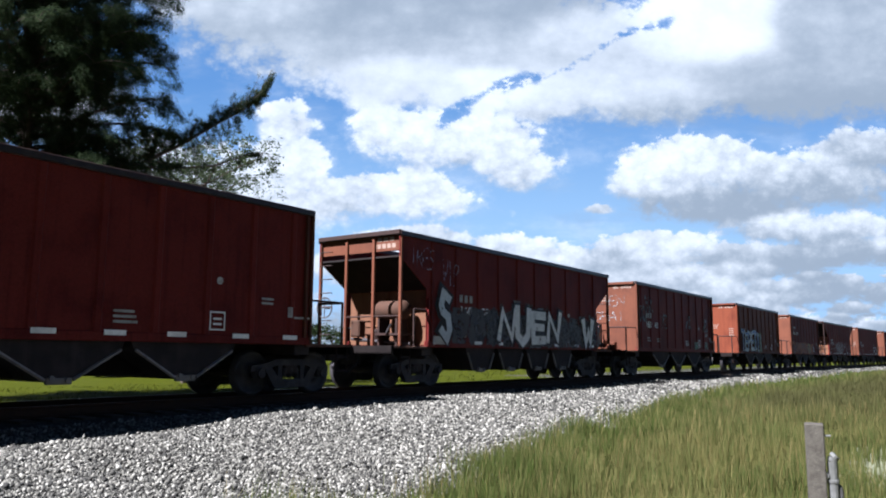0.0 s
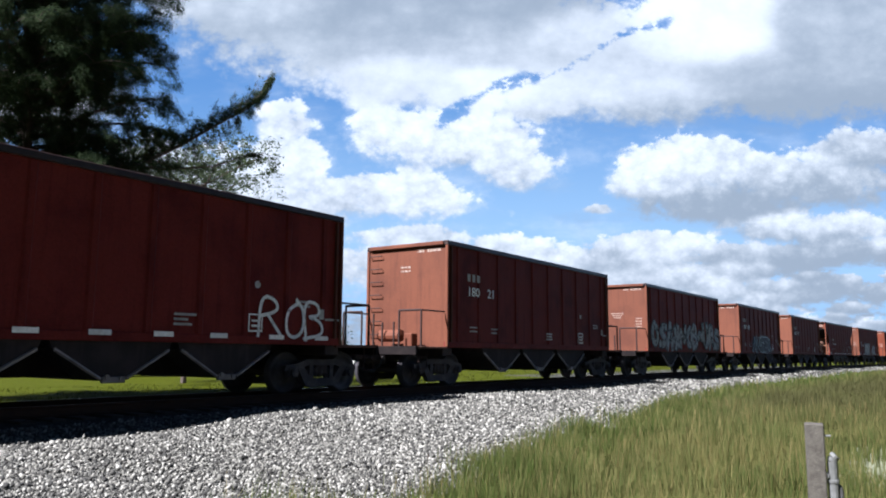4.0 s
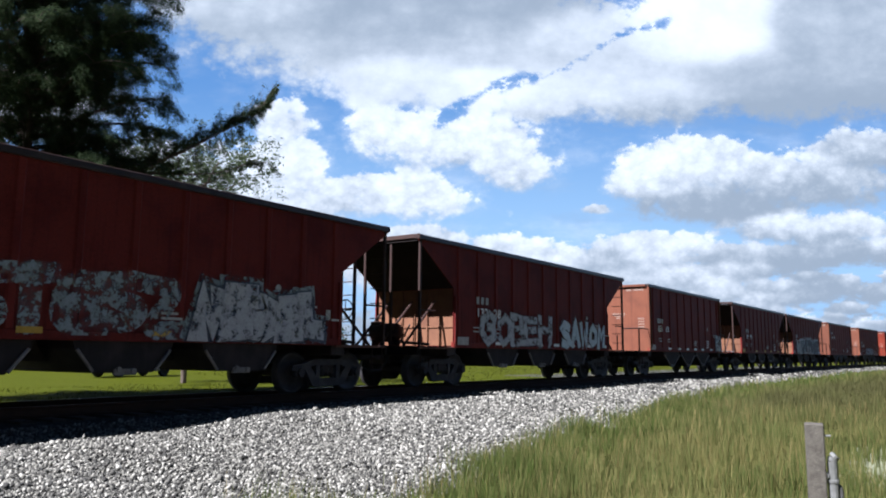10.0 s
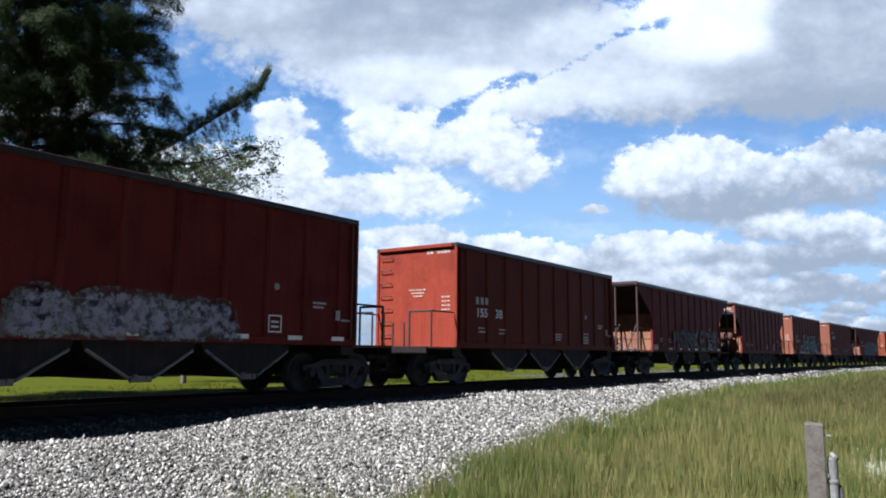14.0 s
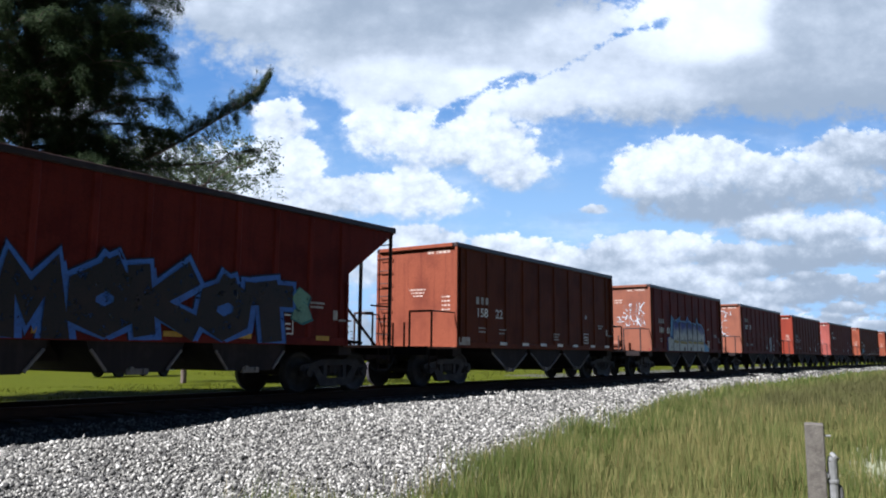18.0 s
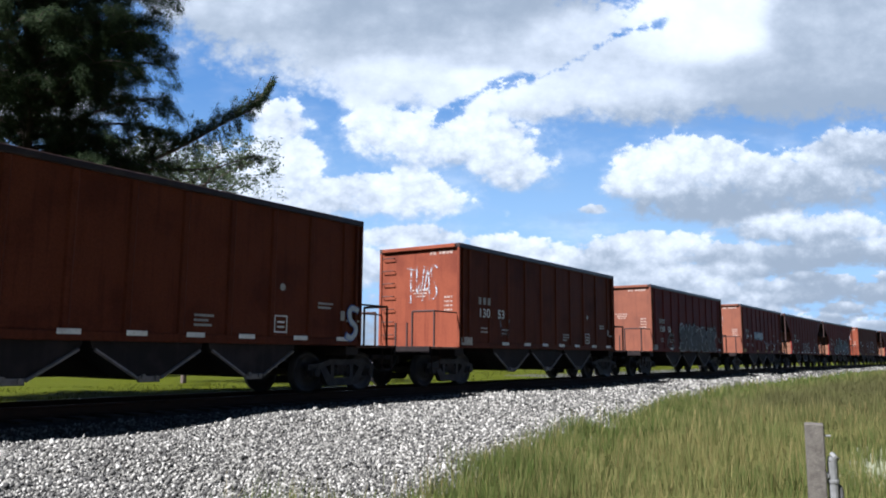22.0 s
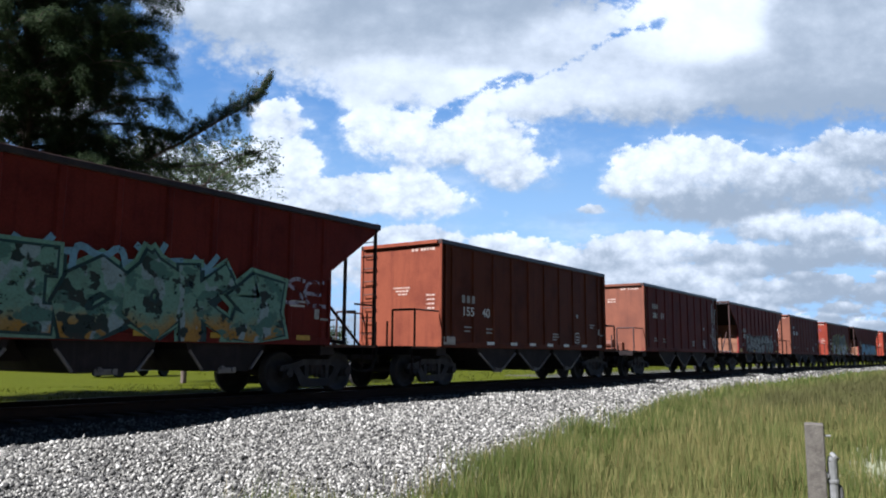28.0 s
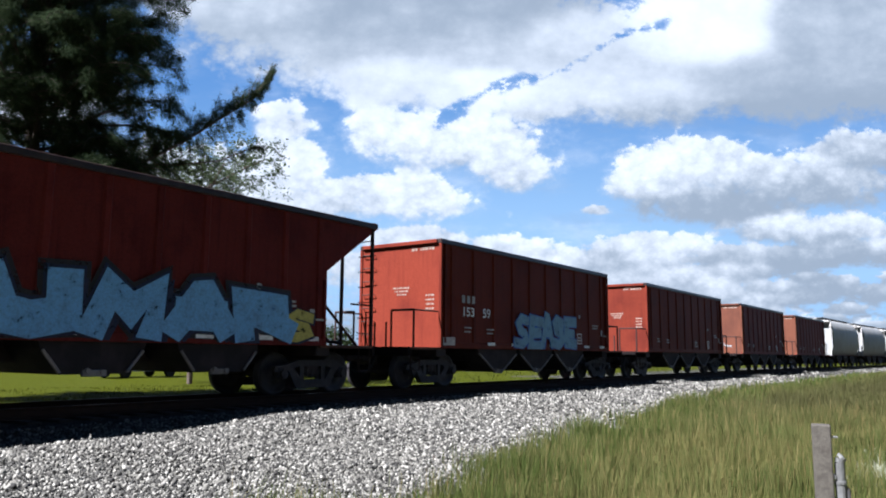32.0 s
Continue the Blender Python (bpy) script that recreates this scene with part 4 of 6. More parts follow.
def build_slope_hopper():
    """Long hopper whose side sheets are cut back on a slope at both ends."""
    car = car_base("hopper_car")
    pts = [(-5.25, FLOOR), (5.25, FLOOR), (5.25, 2.72), (6.88, 3.86), (6.88, 4.0), (-6.88, 4.0), (-6.88, 3.86), (-5.25, 2.72)]
    build_sides(car, pts, [-5.0 + k for k in range(11)])
    slope_parts(car, 6.84, 3.84, 5.2, 2.7, 6.78, "open")
    build_underframe(car, 5.25, (5.1, 6.85), (-2.5, 0.0, 2.5), (0.95, 0.55, 0.53))
    return car


def build_cage_hopper():
    """Older hopper with a full end frame, a deep end panel and large brake gear."""
    car = car_base("hopper_car")
    pts = [(-5.35, FLOOR), (5.35, FLOOR), (5.35, 2.6), (6.5, 3.35), (6.5, 4.0), (-6.5, 4.0), (-6.5, 3.35), (-5.35, 2.6)]
    build_sides(car, pts, [-5.1 + k * 10.2 / 9 for k in range(10)])
    slope_parts(car, 6.45, 3.33, 5.3, 2.57, 6.45, "panel")
    build_underframe(car, 5.35, (5.2, 6.75), (-2.6, -0.87, 0.87, 2.6), (0.78, 0.42, 0.42))
    return car


def build_covered_hopper():
    """Grey covered hopper with bulging sides and roof hatches."""
    car = car_base("covered_hopper_car")
    arc = [(1.25, 1.15), (1.42, 1.6), (1.52, 2.2), (1.53, 2.9), (1.45, 3.5), (1.2, 4.0), (0.8, 4.28), (0.3, 4.38)]
    ring = [(-y, z) for y, z in arc] + [(y, z) for y, z in arc[::-1]]
    bm = bmesh.new()
    ends = [-6.0, -5.6, 5.6, 6.0]
    rows = []
    for x in ends:
        k = 0.985 if abs(x) > 5.9 else 1.0
        rows.append([bm.verts.new((x, y * k, z)) for y, z in ring])
    for a, b in zip(rows, rows[1:]):
        for i in range(len(ring)):
            j = (i + 1) % len(ring)
            bm.faces.new((a[i], a[j], b[j], b[i])).smooth = True
    bm.faces.new(rows[0])
    bm.faces.new(rows[-1][::-1])
    bmesh.ops.recalc_face_normals(bm, faces=bm.faces)
    part("tank_body", bm, GREYCAR, car)
    for side in (-1, 1):
        for y in (-1.4, 1.4):
            bm = bmesh.new()
            rod(bm, (side * 6.6, y, FLOOR), (side * 6.3, y, 4.0), 0.07, 6)
            part("end_post", bm, PALE, car)
        bm = bmesh.new()
        prism(bm, [(side * 6.0, 3.9), (side * 6.0, 4.2), (side * 6.5, 4.15), (side * 6.5, 4.05)], -1.35, 1.35)
        part("end_panel", bm, PALE, car)
        ladder(car, side * 6.55, -1.1 if side > 0 else 1.1, 1.4, 4.0, 0.42)
    bm = bmesh.new()
    box(bm, -6.3, 6.3, -0.75, -0.2, 4.42, 4.46)
    box(bm, -6.3, 6.3, 0.2, 0.75, 4.42, 4.46)
    for k in range(9):
        box(bm, -5.6 + k * 1.4, -5.5 + k * 1.4, -0.75, 0.75, 4.34, 4.42)
    part("roof_walk", bm, GALV, car)
    for k in range(4):
        bm = bmesh.new()
        spun(bm, [(0.35, 4.36), (0.36, 4.46), (0.3, 4.52), (0.1, 4.55)], 14, "z", (-4.2 + k * 2.8, 0, 0))
        part("roof_hatch", bm, GREYCAR, car)
    build_underframe(car, 6.0, (5.8, 6.75), (-3.0, 0.0, 3.0), (1.1, 0.35, 0.4))
    return car
# ---- gravel, grass ----
RNG = np.random.default_rng(7)


def scatter(x0, x1, y0, y1, n):
    return RNG.uniform(x0, x1, n), RNG.uniform(y0, y1, n)


def build_stones():
    """Loose crushed stone lying on the bed, denser and finer where the viewer stands close."""
    g = (1 + 5 ** 0.5) / 2
    ico = np.array([(-1, g, 0), (1, g, 0), (-1, -g, 0), (1, -g, 0), (0, -1, g), (0, 1, g), (0, -1, -g), (0, 1, -g), (g, 0, -1), (g, 0, 1), (-g, 0, -1), (-g, 0, 1)]) / 1.9
    ico_tri = np.array([int(c, 16) for c in "0b5 051 017 07a 0ab 159 5b4 ba2 a76 718 394 342 326 368 389 495 24b 62a 867 981".replace(" ", "")]).reshape(-1, 3)
    shard = np.array([(1, 0, 0.1), (-0.5, 0.87, -0.1), (-0.5, -0.87, 0), (0.1, 0, 0.9), (0, 0.1, -0.9)])
    shard_tri = np.array([int(c) for c in "013 123 203 104 214 024".replace(" ", "")]).reshape(-1, 3)
    runs = [(2.0, 9.5, -9.4, -1.7, 66000, shard, shard_tri, 0.0145), (2.0, 9.5, -9.0, -1.7, 5000, ico, ico_tri, 0.0165),
            (9.5, 16.0, -8.6, -1.6, 36000, shard, shard_tri, 0.0185), (9.5, 16.0, -8.2, -1.6, 3000, ico, ico_tri, 0.019),
            (16.0, 26.0, -8.2, -1.6, 32000, shard, shard_tri, 0.026), (26.0, 48.0, -7.0, -1.6, 25000, shard, shard_tri, 0.033), (48.0, 115.0, -9.0, -1.5, 14000, shard, shard_tri, 0.042)]
    runs += [(-25.0, 2.0, -8.2, -1.6, 14000, shard, shard_tri, 0.035), (-25.0, 60.0, 1.6, 2.6, 7000, shard, shard_tri, 0.035)]
    vs, fs, base = [], [], 0
    for x0, x1, y0, y1, n, shape, tri, mean in runs:
        x, y = scatter(x0, x1, y0, y1, n)
        keep = RNG.uniform(0, 1, n) < gravel_share(x, y) ** 0.7
        x, y = x[keep], y[keep]
        n, k = len(x), len(shape)
        size = RNG.gamma(7.0, mean / 7.0, n) + 0.006
        v = shape[None] * RNG.uniform(0.65, 1.3, (n, k, 1)) * size[:, None, None] * RNG.uniform(0.65, 1.25, (n, 1, 3))
        a, b = RNG.uniform(0, 6.28, n), RNG.uniform(-0.9, 0.9, n)
        ca, sa, cb, sb = np.cos(a), np.sin(a), np.cos(b), np.sin(b)
        vx = v[..., 0] * cb[:, None] + v[..., 2] * sb[:, None]
        vz = -v[..., 0] * sb[:, None] + v[..., 2] * cb[:, None]
        wx = vx * ca[:, None] - v[..., 1] * sa[:, None]
        wy = vx * sa[:, None] + v[..., 1] * ca[:, None]
        z = ground_height(x, y) + size * RNG.uniform(0.0, 1.0, n)
        vs.append(np.stack([wx + x[:, None], wy + y[:, None], vz + z[:, None]], -1).reshape(-1, 3))
        fs.append((tri[None] + k * np.arange(n)[:, None, None]).reshape(-1, 3) + base)
        base += n * k
    tagged(new("ballast_gravel", flat_mesh("ballast_gravel", np.concatenate(vs), np.concatenate(fs), STONE)), "pale grey crushed limestone ballast beside the track", "gravel", kind="stuff")


def blades(x, y, tall, wide, lean, droop):
    """Grass blades as bent tapering strips: three triangles each."""
    n = len(x)
    a = RNG.uniform(0, 2 * math.pi, n)
    face = RNG.uniform(0, 2 * math.pi, n)
    z = ground_height(x, y) - 0.02
    bx, by = np.cos(a) * lean * tall + 0.06 * tall, np.sin(a) * lean * tall
    sx, sy = np.cos(face) * wide / 2, np.sin(face) * wide / 2
    o = np.stack([x, y, z], -1)
    mid = o + np.stack([bx * 0.35, by * 0.35, tall * 0.6], -1)
    tip = o + np.stack([bx, by, tall * (1 - droop)], -1)
    s = np.stack([sx, sy, np.zeros(n)], -1)
    verts = np.stack([o - s, o + s, mid - s * 0.75, mid + s * 0.75, tip], 1).reshape(-1, 3)
    k = 5 * np.arange(n)[:, None, None]
    faces = (np.array([(0, 1, 3), (0, 3, 2), (2, 3, 4)])[None] + k).reshape(-1, 3)
    return verts, faces


def build_grass(name, runs, label, material=GRASS, band=99.0):
    vs, fs, base = [], [], 0
    for x0, x1, y0, y1, n, tall, wide in runs:
        x, y = scatter(x0, x1, y0, y1, n)
        d = beside(x, y)
        edge = np.where(d > 0, d - gravel_edge(x) + 0.45 * np.sin(x * 2.3) * np.sin(x * 0.7 + 1), -d - 2.1)
        thin = ease(edge + RNG.normal(0, 0.28, n), -0.3, 0.5)
        if name != "pale_weeds":
            thin = thin * (1 - 0.85 * np.exp(-((x - 12.0) / 1.6) ** 2 - ((y + 12.05) / 0.5) ** 2))
        keep = RNG.uniform(0, 1, n) < thin * (1 - ease(edge, band * 0.5, band))
        x, y, edge = x[keep], y[keep], edge[keep]
        m = len(x)
        clump = 0.75 + 0.35 * np.sin(x * 1.9 + 2 * np.sin(y * 1.3)) * np.sin(y * 2.3 + x * 0.7)
        h = tall * clump * RNG.uniform(0.55, 1.25, m)
        v, f = blades(x, y, h, wide * RNG.uniform(0.6, 1.4, m), RNG.uniform(0.03, 0.3, m), RNG.uniform(0, 0.1, m))
        vs.append(v)
        fs.append(f + base)
        base += len(v)
    tagged(new(name, flat_mesh(name, np.concatenate(vs), np.concatenate(fs), material)), label, "grass", kind="stuff")


build_stones()
build_grass("tall_grass", [(4.5, 12, -15, -6.2, 66000, 0.48, 0.0078), (12, 20, -14.5, -5.2, 56000, 0.48, 0.01), (20, 40, -15, -4.2, 52000, 0.5, 0.02),
                           (40, 75, -18, -3.5, 26000, 0.5, 0.05), (75, 130, -30, -3.5, 16000, 0.5, 0.1), (3.5, 7.5, -7.9, -6.6, 420, 0.34, 0.009),
                           (-16, 4.5, -24, -7.4, 42000, 0.3, 0.014), (4.5, 30, -26, -14.8, 30000, 0.4, 0.016)],
            "tall green and straw-coloured grass beside the gravel")
build_grass("edge_grass", [(4.5, 12, -9.5, -6.2, 16000, 0.42, 0.008), (12, 20, -9.2, -6.0, 13000, 0.46, 0.011), (20, 40, -8.2, -4.2, 11000, 0.48, 0.02), (40, 75, -8, -3.5, 4000, 0.5, 0.05)],
            "fresh green grass tufts along the gravel's edge", TUFT, 1.7)
build_grass("straw_stalks", [(4.6, 12, -13.2, -7.0, 2600, 0.62, 0.005), (12, 22, -13.5, -6.0, 2400, 0.6, 0.008), (3.6, 9.0, -9.2, -7.2, 500, 0.3, 0.007)],
            "thin straw-coloured seed stalks among the grass", STRAW)
build_grass("dead_weeds", [(7.0, 9.2, -7.7, -6.7, 2600, 0.15, 0.012)], "low dead reddish-brown weeds at the gravel's edge", DEADWEED)
build_grass("pale_weeds", [(10.2, 14.0, -12.6, -11.5, 900, 0.2, 0.045)], "low pale-leaved weeds beside the post", PALEWEED)
build_grass("field_grass", [(4, 30, 2.0, 16, 9000, 0.12, 0.02), (30, 90, 2.0, 30, 6000, 0.15, 0.05)], "mown yellow-green grass beyond the track", LAWN)


# ---- trees ----
def cone_path(bm, pts, r0, r1, seg=7):
    n = len(pts) - 1
    for i in range(n):
        rod(bm, pts[i], pts[i + 1], r0 + (r1 - r0) * i / n, seg, r0 + (r1 - r0) * (i + 1) / n)


def bend_path(start, way, length, lift, sag, steps=6, wob=0.06, rnd=random):
    """A limb that starts along way, then rises or sags."""
    pts = [Vector(start)]
    d = Vector(way).normalized()
    for i in range(steps):
        u = (i + 1) / steps
        d = (d + Vector((rnd.uniform(-wob, wob), rnd.uniform(-wob, wob), lift * (1 - u) - sag * u))).normalized()
        pts.append(pts[-1] + d * (length / steps))
    return pts


def along(pts, u):
    f = u * (len(pts) - 1)
    i = min(int(f), len(pts) - 2)
    return pts[i].lerp(pts[i + 1], f - i)


def needle_mesh(name, spots, count, size, spread, droop, wide, material):
    """Hanging sprays of fine needles: thin triangles round each spot."""
    o = np.repeat(np.array(spots, np.float64), count, axis=0)
    n = len(o)
    o = o + RNG.normal(0, spread, (n, 3))
    way = RNG.normal(0, 1, (n, 3))
    way[:, 2] = way[:, 2] * 0.5 - droop
    way /= np.linalg.norm(way, axis=1)[:, None]
    side = np.cross(way, RNG.normal(0, 1, (n, 3)))
    side /= np.linalg.norm(side, axis=1)[:, None] + 1e-9
    length = size * RNG.uniform(0.6, 1.4, n)[:, None]
    w = wide * RNG.uniform(0.6, 1.3, n)[:, None]
    verts = np.stack([o - side * w, o + side * w, o + way * length], 1).reshape(-1, 3)
    faces = np.arange(3 * n, dtype=np.int64).reshape(-1, 3)
    return flat_mesh(name, verts, faces, material)


def under(ob, parent):
    ob.parent = parent
    return ob


def build_pine():
    """A tall casuarina: trunk, limbs, hanging needle sprays, and one long bough that the wind lifts."""
    rnd = random.Random(11)
    tree = new("casuarina_tree", None)
    tree.location = (10.6, 9.8, -0.5)
    tagged(tree, "tall dark green casuarina with feathery drooping needles", "tree")
    bm = bmesh.new()
    trunk = [Vector((-1.0, 1.3, 0)), Vector((-0.45, 0.7, 2.5)), Vector((0.25, 0, 5)), Vector((0.2, 0.1, 9)), Vector((0.3, 0, 13)), Vector((0.2, 0.1, 18))]
    cone_path(bm, trunk, 0.34, 0.06, 10)
    part("trunk", bm, BARK, tree)
    spots = []
    for k in range(112):
        z = 6.3 + 10.2 * (k / 96) if k < 96 else 2.3 + 0.25 * (k - 96)
        a = k * 2.399 + rnd.uniform(-0.3, 0.3)
        span = (4.7 if z < 9 else 4.65 if z < 14 else 4.65 - 0.5 * (z - 14)) * rnd.uniform(0.72, 1.05) * (1.0 if k < 96 else 0.85) * (1 - (0.17 if z < 9 else 0.04) * max(0.0, math.cos(a + 0.95)))
        limb = bend_path(along(trunk, z / 18), (math.cos(a), math.sin(a), rnd.uniform(0.1, 0.45)), span, 0.22, 0.24, 6, 0.08, rnd)
        bm = bmesh.new()
        cone_path(bm, limb, 0.075, 0.018, 6)
        for j in range(15 if k < 96 else 10):
            u = 0.12 + 0.88 * (j + rnd.random()) / 15
            at = along(limb, u)
            b = a + rnd.choice((-1, 1)) * rnd.uniform(0.5, 1.3)
            twig = bend_path(at, (math.cos(b), math.sin(b), rnd.uniform(-0.2, 0.5)), rnd.uniform(0.7, 1.6), 0.1, 0.45, 4, 0.12, rnd)
            cone_path(bm, twig, 0.018, 0.007, 4)
            for q in range(12):
                spots.append(along(twig, rnd.uniform(0.15, 1.0)))
        for q in range(8):
            spots.append(along(limb, rnd.uniform(0.75, 1.0)))
        for j in range(9 if k < 96 else 5):
            at = along(limb, rnd.uniform(0.35, 1.0)) + Vector((rnd.uniform(-0.5, 0.5), rnd.uniform(-0.5, 0.5), 0))
            cord = bend_path(at, (rnd.uniform(-0.4, 0.4), rnd.uniform(-0.4, 0.4), -1), rnd.uniform(0.5, 1.5), 0, 0.1, 3, 0.15, rnd)
            spots += [along(cord, q / 7) for q in range(8)]
        part("limb", bm, BARK, tree)
    # low limbs that reach out over the field, with hanging sprays
    for z, span, fall in ((3.6, 4.6, -0.02), (4.5, 5.2, 0.03), (5.3, 5.6, 0.02), (6.0, 5.0, 0.1)):
        limb = bend_path(along(trunk, z / 18), (0.87, -0.5 + rnd.uniform(-0.2, 0.2), fall), span, 0.1, 0.12, 6, 0.08, rnd)
        bm = bmesh.new()
        cone_path(bm, limb, 0.08, 0.015, 6)
        for j in range(20):
            at = along(limb, 0.25 + 0.75 * j / 19)
            cord = bend_path(at, (rnd.uniform(-0.6, 0.8), rnd.uniform(-0.7, 0.7), rnd.choice((-0.9, -0.5, 0.35))), rnd.uniform(0.5, 1.3), 0, 0.35, 4, 0.15, rnd)
            cone_path(bm, cord, 0.014, 0.005, 4)
            spots += [along(cord, q / 9) for q in range(1, 10)]
        part("limb", bm, BARK, tree)
    under(new("crown", needle_mesh("crown", spots, 27, 0.17, 0.085, 0.8, 0.0085, NEEDLES)), tree)
    # the long bough, in its own space, from its foot on the trunk
    foot = Vector((0.3, -0.1, 6.2))
    bm = bmesh.new()
    line = [Vector(p) for p in ((0, 0, 0), (1.8, -0.1, 0.75), (3.6, -0.15, 1.5), (5.2, -0.2, 2.6), (6.7, -0.2, 3.75), (7.9, -0.2, 4.6), (8.65, -0.2, 5.35), (9.1, -0.2, 6.2))]
    cone_path(bm, line, 0.09, 0.012, 7)
    tips = []
    for j in range(300):
        u = 0.12 + 0.88 * j / 299
        at = along(line, u)
        thin = 0.1 + 0.9 * min(1.0, (1 - u) / 0.42)
        fore = (line[-1] - line[-3]).normalized() if u > 0.8 else Vector((0.82, 0, 0.57))
        upper = j % 5 < 3
        reach = rnd.uniform(0.45, 1.0) * thin * (1.0 if upper else 1.1)
        shoot = j % 30
        if shoot in (9, 10, 12, 14, 15) and 0.3 < u < 0.86:  # side shoots that stand up from the bough
            upper, reach = True, (1.0, 1.2, 0, 1.6, 0, 1.4, 1.1)[shoot - 9]
        spread = Vector((rnd.uniform(-0.2, 0.2), rnd.uniform(-0.7, 0.7), rnd.uniform(0.45, 0.9) if upper else -rnd.uniform(0.6, 1.1)))
        twig = bend_path(at, fore * (0.75 if upper else 0.35) + spread, reach, 0.25 if upper else 0.0, 0.0 if upper else 0.25, 3, 0.1, rnd)
        cone_path(bm, twig, 0.012, 0.004, 4)
        tips += [along(twig, 0.2 + 0.8 * (q + rnd.random()) / 5) for q in range(5 if u < 0.7 else 3 if u < 0.88 else 2)]
    tips += [line[-1] + Vector((0.05, 0, 0.14)) * (q / 4) for q in range(8)]
    low = [Vector(p) for p in ((3.2, -0.15, 1.3), (4.6, -0.4, 1.5), (6.2, -0.6, 1.9), (7.6, -0.7, 2.6), (8.5, -0.7, 2.9))]
    cone_path(bm, low, 0.045, 0.01, 6)
    for j in range(26):
        at = along(low, 0.15 + 0.85 * j / 25)
        twig = bend_path(at, (0.3, rnd.uniform(-0.8, 0.8), rnd.uniform(-0.7, 0.6)), rnd.uniform(0.4, 0.9), 0.1, 0.2, 3, 0.12, rnd)
        cone_path(bm, twig, 0.012, 0.005, 4)
        tips += [along(twig, rnd.uniform(0.1, 1)) for q in range(5)]
    bough = part("bough", bm, BARK, tree, "long feathery bough reaching upward")
    bough.location = foot
    under(new("spray", needle_mesh("spray", tips, 18, 0.14, 0.05, -0.3, 0.0075, NEEDLES)), bough)
    return bough, foot


BOUGH, BOUGH_FOOT = build_pine()


def leaf_tree(x, y, tall, wide, low, leaves, size, material, seed, label, name="leafy_tree"):
    """A broadleaf tree: trunk, limbs that end in clumps, leaves scattered in each clump."""
    rnd = random.Random(seed)
    tree = new(name, None)
    tree.location = (x, y, -0.5)
    tagged(tree, label, "tree", "trees beyond the field" if name == "field_tree" else "")
    bm = bmesh.new()
    trunk = bend_path((0, 0, 0), (rnd.uniform(-0.1, 0.1), 0, 1), tall * 0.75, 0.05, -0.05, 5, 0.08, rnd)
    cone_path(bm, trunk, (0.03 if name == "field_tree" else 0.011) * tall, 0.005 * tall, 8)
    clumps = []
    for k in range(16):
        u = rnd.uniform(low, 1.0)
        a = k * 2.4
        limb = bend_path(along(trunk, u), (math.cos(a), math.sin(a), rnd.uniform(0.2, 0.9)), wide * rnd.uniform(0.55, 1.0), 0.15, 0.1, 4, 0.15, rnd)
        cone_path(bm, limb, (0.012 if name == "field_tree" else 0.0055) * tall, 0.002 * tall, 5)
        clumps += [(along(limb, q), wide * rnd.uniform(0.14, 0.26)) for q in (0.55, 0.8, 1.0)]
    if name == "leafy_tree":  # sprigs with air between them
        clumps = [(c + Vector([max(-1.6, min(1.6, rnd.gauss(0, 1))) * 1.1 * r for _ in range(3)]), wide * rnd.uniform(0.03, 0.07)) for c, r in clumps for _ in range(20)]
    part("trunk", bm, BARK, tree)
    per = leaves // len(clumps)
    spots = np.concatenate([np.array(c)[None] + np.clip(RNG.normal(0, r, (per, 3)), -1.5 * r, 1.5 * r) * (1, 1, 0.7) for c, r in clumps])
    under(new("crown", needle_mesh("crown", spots, 1, size, 0.0, 0.1, size * 0.26, material)), tree)


leaf_tree(21.6, 16.4, 11.8, 3.5, 0.25, 24000, 0.15, LEAVES, 3, "light green small-leaved tree standing behind the casuarina")
for i in range(15):
    leaf_tree(16 + i * 6.3 + 2 * math.sin(i * 2.1), 54 + 5 * math.sin(i * 1.7), 6.0 + 1.2 * math.sin(i * 3.3), 2.8, 0.12, 1500, 0.4, FARLEAF, 20 + i, "dark bushy tree at the far edge of the field", "field_tree")
leaf_tree(48.6, 46.5, 10.6, 3.6, 0.2, 3200, 0.34, FARLEAF, 51, "round-headed dark tree at the far edge of the field", "field_tree")


